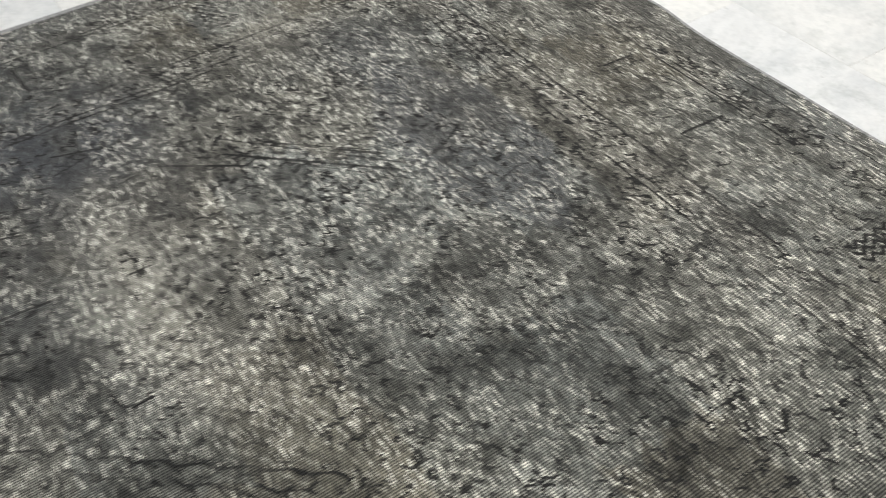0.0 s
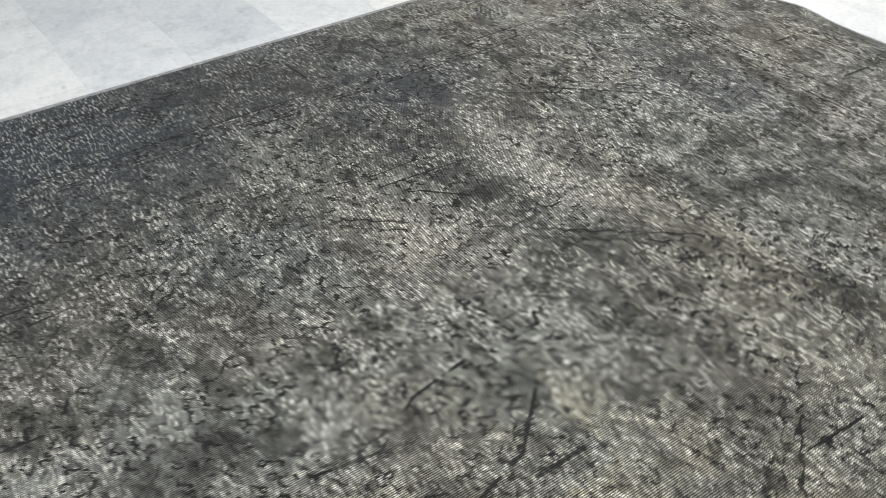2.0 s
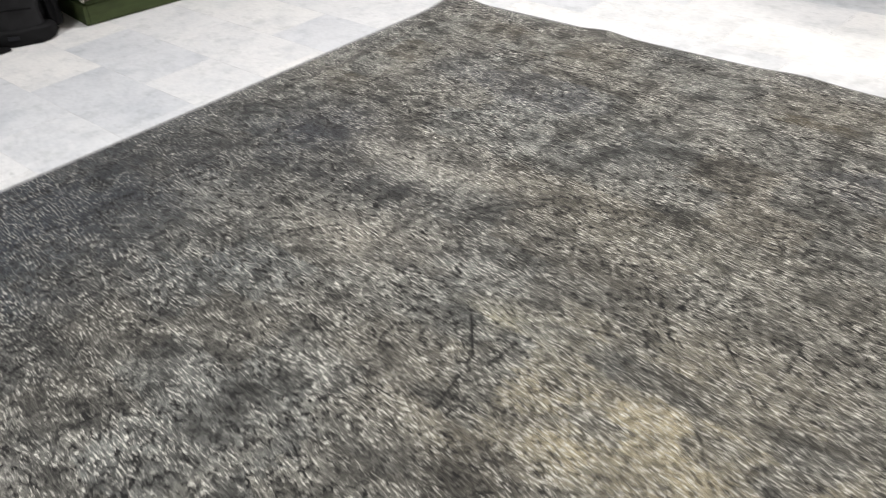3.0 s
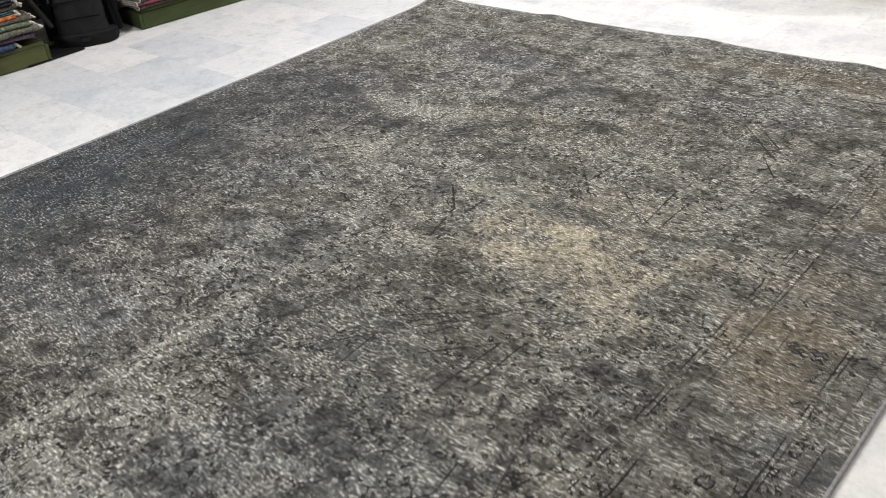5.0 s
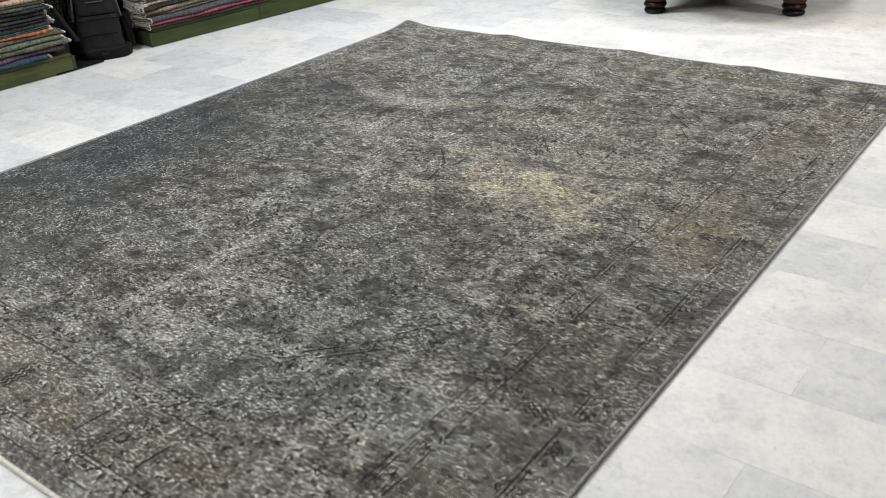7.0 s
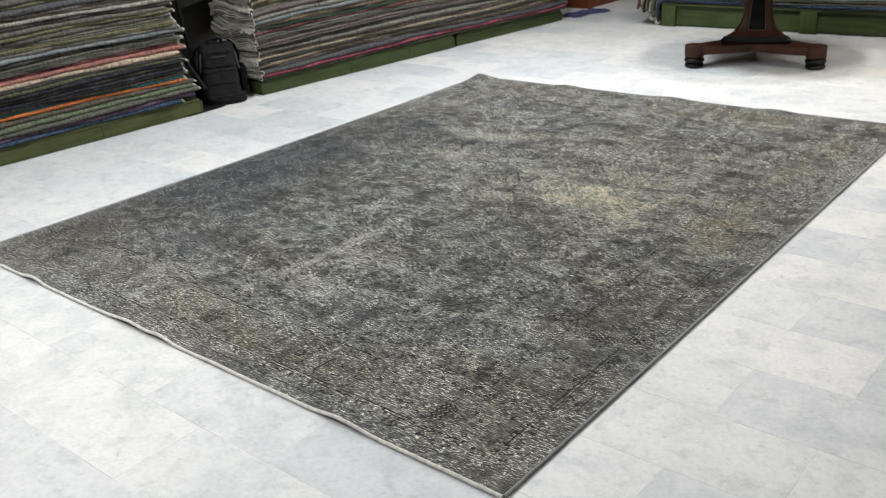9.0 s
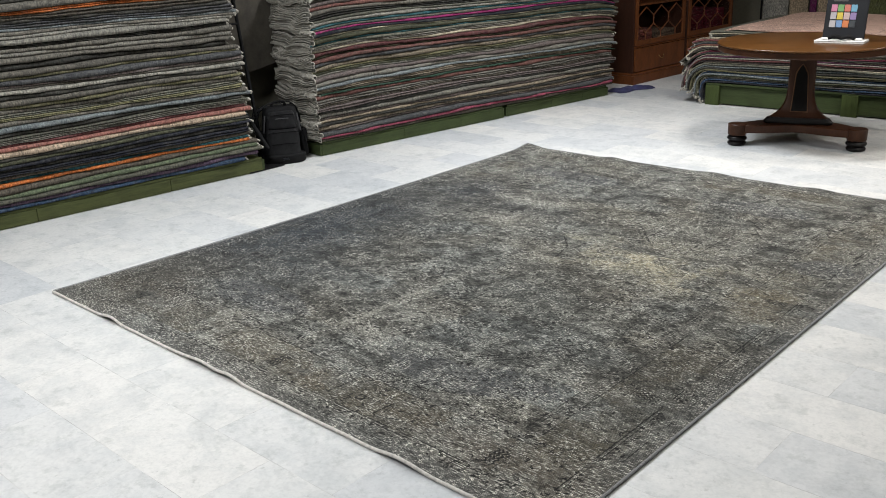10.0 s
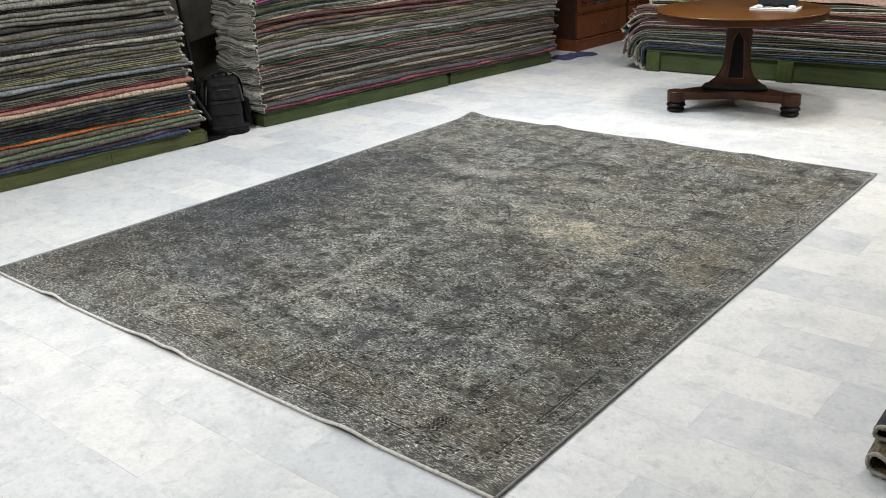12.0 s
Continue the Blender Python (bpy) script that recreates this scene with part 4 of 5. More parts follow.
def top_rug():
    """The faded pink rug spread over the pile, a little rumpled, its front edge wavy."""
    bm = bmesh.new()
    nx, ny = 60, 24
    grid = []
    for layer in (0, 1):
        g = []
        for a in range(nx):
            row = []
            for b in range(ny):
                x, y = -0.05 + a / (nx - 1) * (len4 + 0.2), 0.03 + b / (ny - 1) * 1.6
                fall = 0.10 * max(0, 1 - (x + 0.05) / 0.35) ** 2
                z = z_pile + 0.004 + 0.025 * (1 - math.exp(-(y + 0.1) / 0.5)) + 0.008 * math.sin(x * 5 + y * 3) + 0.006 * math.sin(x * 11) * math.exp(-y / 0.3) - fall
                yy = y + (0.02 * math.sin(x * 6) + 0.012 * math.sin(x * 15)) * math.exp(-y / 0.2)
                row.append(bm.verts.new((x, yy, z + 0.012 * layer)))
            g.append(row)
        grid.append(g)
    lo, hi = grid
    for a in range(nx - 1):
        for b in range(ny - 1):
            bm.faces.new((hi[a][b], hi[a + 1][b], hi[a + 1][b + 1], hi[a][b + 1]))
            bm.faces.new((lo[a][b], lo[a][b + 1], lo[a + 1][b + 1], lo[a + 1][b]))
    for a in range(nx - 1):
        bm.faces.new((lo[a][0], lo[a + 1][0], hi[a + 1][0], hi[a][0]))
        bm.faces.new((lo[a + 1][-1], lo[a][-1], hi[a][-1], hi[a + 1][-1]))
    for b in range(ny - 1):
        bm.faces.new((lo[0][b + 1], lo[0][b], hi[0][b], hi[0][b + 1]))
        bm.faces.new((lo[-1][b], lo[-1][b + 1], hi[-1][b + 1], hi[-1][b]))
    ob = smooth(link_bm("spread_rug", bm, PILE), 60)
    ob.matrix_world = m4
    ob.color = (0.48, 0.33, 0.275, 1)
    tagged(ob, "faded pink wool rug spread on top of the pile", "rug")


top_rug()


# ---- pedestal table ----
def pedestal_table():
    cx, cy = -1.431, 5.19
    root = tagged(new("pedestal_table"), "round polished walnut pedestal table on a three-footed base", "table")
    root.matrix_world = pose(cx, cy, 0, 0, 0, 18.6)
    TOP, R = 0.765, 0.637
    bm = bmesh.new()
    lathe(bm, [(R - 0.006, TOP - 0.016), (R, TOP - 0.012), (R, TOP - 0.006), (R - 0.003, TOP - 0.002), (R - 0.010, TOP)], 96)
    smooth(part("tabletop", bm, WALNUT, root), 30)
    bm = bmesh.new()
    lathe(bm, [(R - 0.03, TOP - 0.064), (R - 0.012, TOP - 0.062), (R - 0.008, TOP - 0.056), (R - 0.008, TOP - 0.018)], 96)
    smooth(part("apron", bm, WALNUT_D, root, "darker moulded apron"), 30)
    bm = bmesh.new()
    lathe(bm, [(0.20, TOP - 0.085), (0.22, TOP - 0.080), (0.22, TOP - 0.064)], 48)
    smooth(part("top_block", bm, WALNUT_D, root), 30)
    ang = [radians(a) for a in (210, 330, 90)]      # the feet; the flat face looks along -y

    def tri(r, round_r, z, inset=0.0, seg=7, bulge=0.0):
        """A three-sided outline with softened corners; bulge < 0 hollows the sides."""
        pts = []
        for k, a in enumerate(ang):
            for s in range(seg):
                b = a + (s / (seg - 1) - 0.5) * radians(100)
                pts.append(Vector((r * math.cos(a) + round_r * math.cos(b), r * math.sin(a) + round_r * math.sin(b), z)))
            a2 = ang[(k + 1) % 3]
            e0 = Vector((r * math.cos(a) + round_r * math.cos(a + radians(60)), r * math.sin(a) + round_r * math.sin(a + radians(60)), z))
            e1 = Vector((r * math.cos(a2) + round_r * math.cos(a2 - radians(60)), r * math.sin(a2) + round_r * math.sin(a2 - radians(60)), z))
            for s in range(1, 9):
                f = s / 9
                p = e0.lerp(e1, f)
                n = Vector((p.x, p.y, 0)).normalized()
                pts.append(p + n * bulge * math.sin(math.pi * f))
        return pts

    def loft(rings, bm):
        vs = [[bm.verts.new(p) for p in r] for r in rings]
        n = len(vs[0])
        for a, b in zip(vs, vs[1:]):
            for k in range(n):
                bm.faces.new((a[k], a[(k + 1) % n], b[(k + 1) % n], b[k]))
        bm.faces.new(vs[0][::-1])
        bm.faces.new(vs[-1])

    # hollow-sided base
    bm = bmesh.new()
    loft([tri(0.45, 0.062, 0.098, bulge=-0.12), tri(0.45, 0.066, 0.103, bulge=-0.12), tri(0.45, 0.066, 0.152, bulge=-0.12), tri(0.45, 0.060, 0.158, bulge=-0.12)], bm)
    smooth(part("base", bm, WALNUT_D, root), 35)
    for a in ang:
        x, y = 0.487 * math.cos(a), 0.487 * math.sin(a)
        bm = bmesh.new()
        lathe(bm, [(0.062, 0.078), (0.070, 0.084), (0.072, 0.160), (0.066, 0.166)], 28, (x, y))
        smooth(part("foot_block", bm, WALNUT_D, root), 35)
        bm = bmesh.new()
        lathe(bm, [(0.050, 0.0), (0.064, 0.006), (0.070, 0.018), (0.064, 0.030), (0.056, 0.036), (0.068, 0.043), (0.075, 0.056), (0.068, 0.069), (0.058, 0.078)], 28, (x, y))
        smooth(part("bun_foot", bm, EBONY, root, "black turned bun foot"), 50)
    # ebonised plinth and the flared three-sided column
    bm = bmesh.new()
    loft([tri(0.252, 0.022, 0.159), tri(0.258, 0.024, 0.166), tri(0.258, 0.024, 0.180), tri(0.232, 0.024, 0.205)], bm)
    part("plinth", bm, EBONY, root, "black ebonised plinth")
    bm = bmesh.new()
    rings = []
    for k in range(15):
        f = k / 14
        z = 0.205 + f * (TOP - 0.085 - 0.205)
        r = 0.086 + 0.130 * (1 - f) ** 7.5
        rings.append(tri(r, 0.022, z))
    loft(rings, bm)
    smooth(part("column", bm, WALNUT_D, root), 30)
    # lancet panel on each face, following the flare
    for a in ang:
        face = a + math.pi
        n = Vector((math.cos(face), math.sin(face), 0))
        u = Vector((-n.y, n.x, 0))
        for name, grow, lift, material, label in (("inlay_border", 0.008, 0.002, INLAY, "thin gilt inlay line"), ("inlay_panel", 0.0, 0.004, EBONY, "black lancet-shaped inlay panel")):
            bm = bmesh.new()
            left, right = [], []
            for k in range(17):
                f = k / 16
                z = 0.25 - grow + f * (0.345 + 2 * grow)
                fz = (z - 0.205) / (TOP - 0.29)
                r = 0.086 + 0.130 * (1 - max(0, fz)) ** 7.5
                off = r * 0.5 + 0.022 + lift
                w = (0.034 + 0.022 * (1 - f)) if f < 0.8 else max(0.002, 0.0384 * (1 - (f - 0.8) / 0.2) ** 0.8)
                w += grow if f < 0.97 else grow * 0.3
                left.append(bm.verts.new(n * off - u * w + Vector((0, 0, z))))
                right.append(bm.verts.new(n * off + u * w + Vector((0, 0, z))))
            for k in range(16):
                bm.faces.new((left[k], right[k], right[k + 1], left[k + 1]))
            bmesh.ops.solidify(bm, geom=bm.faces[:], thickness=0.003)
            bmesh.ops.recalc_face_normals(bm, faces=bm.faces)
            part(name, bm, material, root, label)
        bm = bmesh.new()
        bmesh.ops.create_uvsphere(bm, u_segments=12, v_segments=8, radius=1)
        bmesh.ops.transform(bm, matrix=Matrix.Translation(n * (0.086 * 0.5 + 0.024) + Vector((0, 0, 0.64))) @ Matrix.Rotation(face, 4, "Z") @ Matrix.Diagonal((0.006, 0.035, 0.016, 1)), verts=bm.verts)
        smooth(part("inlay_crest", bm, INLAY, root, "small gilt crest inlay"))
    return root


pedestal_table()


def chart_stand():
    """Colour chart in a dark frame that leans on a small stand, on a white booklet."""
    root = tagged(new("booklet"), "white booklet lying on the round table", "booklet")
    root.matrix_world = pose(-1.17, 5.19, 0.766, 0, 0, 8)
    bm = bmesh.new()
    box(bm, -0.17, -0.09, 0.0, 0.17, 0.10, 0.014, 0.002)
    part("pages", bm, PLASTIC_W, root)
    bm = bmesh.new()
    box(bm, -0.172, -0.092, 0.0145, 0.172, 0.102, 0.017, 0.001)
    part("cover", bm, PLASTIC_W, root)
    root = tagged(new("colour_chart"), "upright colour chart with coloured squares in a charcoal frame", "colour chart")
    root.matrix_world = pose(-1.165, 5.20, 0.80, -14, 0, 8)
    bm = bmesh.new()
    box(bm, -0.145, 0.0, -0.01, 0.145, 0.016, 0.36, 0.008)
    part("frame", bm, PLASTIC_D, root)
    cols = [((0.70, 0.25, 0.40), (0.20, 0.45, 0.16), (0.75, 0.22, 0.16), (0.20, 0.48, 0.68)), ((0.55, 0.52, 0.55), (0.80, 0.62, 0.08), (0.70, 0.52, 0.50), (0.36, 0.26, 0.52)),
            ((0.58, 0.55, 0.56), (0.22, 0.38, 0.66), (0.80, 0.25, 0.08), (0.04, 0.05, 0.06))]
    for r, row in enumerate(cols):
        for c, col in enumerate(row):
            bm = bmesh.new()
            x, z = -0.108 + c * 0.0455, 0.185 - r * 0.057
            box(bm, x, -0.0035, z, x + 0.041, 0.001, z + 0.050, 0.001)
            part("colour_square", bm, simple("chart_square", tuple(0.6 * c for c in col), 0.6, 0.06, 20, 0, 0), root)
    for k, w in enumerate((0.10, 0.14, 0.08)):
        bm = bmesh.new()
        box(bm, -0.10 + 0.02 * k, -0.0025, 0.258 + 0.026 * k, -0.10 + 0.02 * k + w, 0.001, 0.268 + 0.026 * k)
        part("text_bar", bm, ZIP_GREY, root, "grey bar of small print")
    root = tagged(new("chart_clip"), "black and white plastic clip at the foot of the chart", "clip")
    root.matrix_world = pose(-1.16, 5.165, 0.7835, 0, 0, 8)
    bm = bmesh.new()
    tube(bm, spline([(-0.09, -0.01, 0.014), (-0.04, -0.02, 0.03), (0.0, -0.012, 0.016), (0.05, -0.022, 0.028), (0.09, -0.012, 0.014)], 5), 0.013, 8)
    smooth(part("clip_body", bm, RUBBER, root))
    for x in (-0.115, 0.12):
        bm = bmesh.new()
        bmesh.ops.create_uvsphere(bm, u_segments=14, v_segments=8, radius=1)
        bmesh.ops.transform(bm, matrix=Matrix.Translation((x, -0.015, 0.011)) @ Matrix.Diagonal((0.028, 0.014, 0.010, 1)), verts=bm.verts)
        smooth(part("clip_end", bm, PLASTIC_W, root, "white plastic end"))


chart_stand()


# ---- glazed cabinets along the wall ----
def cabinet(y0, y1, contents, seed):
    m, width = frame_at((-3.935 + (y0 - 6.88) * 0.045, y0), (-3.935 + (y1 - 6.88) * 0.045, y1))
    root = tagged(new("cabinet"), "tall mahogany cabinet with a drawer and lattice-glazed doors", "cabinet", "glazed cabinets")
    root.matrix_world = m
    D, H = 0.48, 2.05

    def piece(name, c0, c1, material=MAHOG, bevel=0.004, label="", parent=None):
        bm = bmesh.new()
        box(bm, *c0, *c1, bevel)
        return part(name, bm, material, parent or root, label)

    piece("plinth", (0.0, -0.012, 0.0), (width, D, 0.095))
    bm = bmesh.new()
    box(bm, 0.0, -0.006, 0.095, width, D, 0.125, 0.01)
    part("plinth_moulding", bm, MAHOG, root)
    piece("side_panel", (0.0, 0.004, 0.125), (0.024, D, H), MAHOG_SHADED)
    piece("side_panel", (width - 0.024, 0.004, 0.125), (width, D, H), MAHOG_SHADED)
    piece("back_panel", (0.024, D - 0.015, 0.125), (width - 0.024, D, H), MAHOG_SHADED, 0)
    piece("waist_shelf", (0.024, 0.004, 0.385), (width - 0.024, D - 0.015, 0.405))
    piece("shelf", (0.026, 0.03, 0.82), (width - 0.026, D - 0.02, 0.84))
    piece("shelf", (0.026, 0.03, 1.25), (width - 0.026, D - 0.02, 1.27))
    piece("cornice", (-0.02, -0.03, H), (width + 0.02, D, H + 0.07), MAHOG, 0.015)
    n = 1
    for k in range(n):
        a, b = 0.026 + k * (width - 0.052) / n, 0.026 + (k + 1) * (width - 0.052) / n
        dr = piece("drawer_front", (a + 0.003, -0.008, 0.135), (b - 0.003, 0.014, 0.38), MAHOG, 0.004)
        bm = bmesh.new()
        mid = (a + b) / 2
        tube(bm, spline([(mid - 0.045, -0.012, 0.275), (mid - 0.035, -0.03, 0.25), (mid, -0.034, 0.24), (mid + 0.035, -0.03, 0.25), (mid + 0.045, -0.012, 0.275)], 4), 0.004, 6)
        hd = smooth(part("handle", bm, BRASS, dr, "aged brass drop handle"))
        door = tagged(new("door"))
        door.parent = root
        z0, z1, s = 0.41, H - 0.01, 0.055
        for c0, c1 in (((a + 0.003, -0.006, z0), (a + s, 0.018, z1)), ((b - s, -0.006, z0), (b - 0.003, 0.018, z1)), ((a + s, -0.005, z0), (b - s, 0.017, z0 + s)), ((a + s, -0.005, z1 - s), (b - s, 0.017, z1))):
            bm = bmesh.new()
            box(bm, *c0, *c1, 0.003)
            part("door_rail", bm, MAHOG, door)
        bm = bmesh.new()
        box(bm, a + s - 0.005, 0.008, z0 + s - 0.005, b - s + 0.005, 0.011, z1 - s + 0.005)
        pane = part("pane", bm, GLASS, door, "clear glass pane")
        pane.visible_shadow = False
        # lattice of slim bars: stretched hexagons
        cw = (b - a - 2 * s) / 3
        x_in0, x_in1 = a + s, b - s
        z = z0 + s
        while z < z1 - s - 0.05:
            for k2 in range(3):
                xl = x_in0 + k2 * cw
                xm, xr = xl + cw / 2, xl + cw
                for p0, p1 in (((xl, z + 0.16), (xm, z + 0.07)), ((xm, z + 0.07), (xr, z + 0.16)), ((xm, z + 0.07), (xm, z - 0.11)), ((xl, z + 0.16), (xl, z + 0.25)), ((xl, z + 0.25), (xm, z + 0.34)), ((xm, z + 0.34), (xr, z + 0.25))):
                    if max(p0[1], p1[1]) > z1 - s or min(p0[1], p1[1]) < z0 + s:
                        p0, p1 = [(q[0], min(max(q[1], z0 + s), z1 - s)) for q in (p0, p1)]
                        if abs(p0[1] - p1[1]) < 0.01:
                            continue
                    if k2 == 0 and p0[0] == xl and p1[0] == xl:
                        continue
                    bm = bmesh.new()
                    tube(bm, [(p0[0], 0.003, p0[1]), (p1[0], 0.003, p1[1])], 0.007, 6)
                    part("glazing_bar", bm, MAHOG, door, "slim mahogany glazing bar")
            z += 0.54
    rng = random.Random(seed)
    z_of = {0: 0.407, 1: 0.842, 2: 1.272}
    for level, x, w, d, h, col, label in contents:
        bm = bmesh.new()
        nlay = max(2, int(h / 0.035))
        for k in range(nlay):
            z = z_of[level] + k * h / nlay
            e = rng.uniform(-0.008, 0.008)
            box(bm, x + e, 0.07 + e, z, x + w + e, 0.07 + d, z + h / nlay - 0.002, 0.008)
        ob = link_bm("folded_textile", bm, PILE)
        ob.matrix_world = m
        ob.color = (*col, 1)
        tagged(ob, label, "textile", "textiles in the cabinets")


cabinet(6.88, 7.93, [(0, 0.10, 0.36, 0.3, 0.16, (0.16, 0.05, 0.04), "dark red folded textiles on a cabinet shelf"), (0, 0.55, 0.4, 0.3, 0.12, (0.10, 0.07, 0.05), "brown folded textiles on a cabinet shelf")], 3)
cabinet(7.945, 9.0, [(0, 0.06, 0.42, 0.32, 0.30, (0.09, 0.006, 0.016), "crimson folded textiles on a cabinet shelf"), (0, 0.54, 0.42, 0.32, 0.26, (0.085, 0.006, 0.016), "crimson folded textiles on a cabinet shelf"),
                     (1, 0.08, 0.3, 0.3, 0.14, (0.6, 0.6, 0.58), "white folded textiles on a cabinet shelf"), (1, 0.5, 0.42, 0.3, 0.16, (0.6, 0.6, 0.58), "white folded textiles on a cabinet shelf")], 4)


# ---- rugs hung at the back of the shop ----
def hung_rug(x, y, w, z_top, z_low, col, label, seed, rz=0.0, mat=None, skew=0.0):
    bm = bmesh.new()
    nx, nz = 14, 20
    g = []
    for layer in (0, 1):
        lay = []
        for a in range(nx + 1):
            row = []
            for b in range(nz + 1):
                u, v = a / nx, b / nz
                px = (u - 0.5) * w
                low = z_low + skew * u
                row.append(bm.verts.new((px, 0.012 * math.sin(px * 21 + seed) * v + 0.012 * layer, z_top + (low - z_top) * v)))
            lay.append(row)
        g.append(lay)
    for a in range(nx):
        for b in range(nz):
            f0 = (g[0][a][b], g[0][a][b + 1], g[0][a + 1][b + 1], g[0][a + 1][b])
            f1 = (g[1][a][b], g[1][a + 1][b], g[1][a + 1][b + 1], g[1][a][b + 1])
            bm.faces.new(f0), bm.faces.new(f1)
    for a in range(nx):
        bm.faces.new((g[0][a][nz], g[1][a][nz], g[1][a + 1][nz], g[0][a + 1][nz]))
        bm.faces.new((g[0][a + 1][0], g[1][a + 1][0], g[1][a][0], g[0][a][0]))
    for b in range(nz):
        bm.faces.new((g[0][0][b], g[1][0][b], g[1][0][b + 1], g[0][0][b + 1]))
        bm.faces.new((g[0][nx][b + 1], g[1][nx][b + 1], g[1][nx][b], g[0][nx][b]))
    bmesh.ops.recalc_face_normals(bm, faces=bm.faces)
    ob = smooth(link_bm("hanging_rug", bm, mat or PILE), 60)
    ob.matrix_world = pose(x, y, 0, 0, 0, rz)
    ob.color = (*col, 1)
    return tagged(ob, label, "rug", "hanging rugs")


def rack(x0, y0, x1, y1, z, label, feet):
    """A rail on upright posts, or on brackets from the wall behind."""
    root = tagged(new("rug_rack"), label, "rack")
    bm = bmesh.new()
    tube(bm, [(x0, y0, z), (x1, y1, z)], 0.014, 10)
    smooth(part("rail", bm, RUBBER, root))
    for fx, fy, way in feet:
        bm = bmesh.new()
        tube(bm, [(fx, fy, z), (fx, fy, 0.0)] if way == "down" else [(fx, fy, z), (X0 - 0.01, fy, z)], 0.012, 8)
        smooth(part("post" if way == "down" else "bracket", bm, RUBBER, root))


BACK = [("silver", 0.34), ("beige", 0.24), ("plum", 0.10), ("beige", 0.30), ("dark", 0.12), ("moss", 0.40), ("slate", 0.24), ("mauve", 0.22), ("dark", 0.3), ("plum", 0.2), ("grey", 0.5), ("dark", 0.4), ("brown", 0.5), ("sage", 0.5), ("slate", 0.5)]
xb = -3.72
for k, (name, w) in enumerate(BACK):
    hung_rug(xb + w / 2, 9.55, w - 0.02, 1.905, 0.30 + 0.05 * (k % 3), TONES[name], f"{WORDS.get(name, name)} rug hanging from a rail at the back wall", k)
    xb += w
rack(-3.75, 9.573, xb, 9.573, 1.9, "black metal rack that holds the hanging rugs", [(-3.74, 9.573, "down"), (-1.0, 9.59, "down"), (xb - 0.01, 9.573, "down")])
hung_rug(-4.78, 2.50, 0.72, 1.75, 0.60, (0.10, 0.09, 0.07), "taupe rug hanging in the gap between the stacks", 3, 90, SHADE_CLOTH, 0.10)
rack(-4.803, 2.05, -4.803, 2.95, 1.75, "black metal rail on brackets behind the stacks", [(-4.803, 2.06, "wall"), (-4.803, 2.94, "wall")])


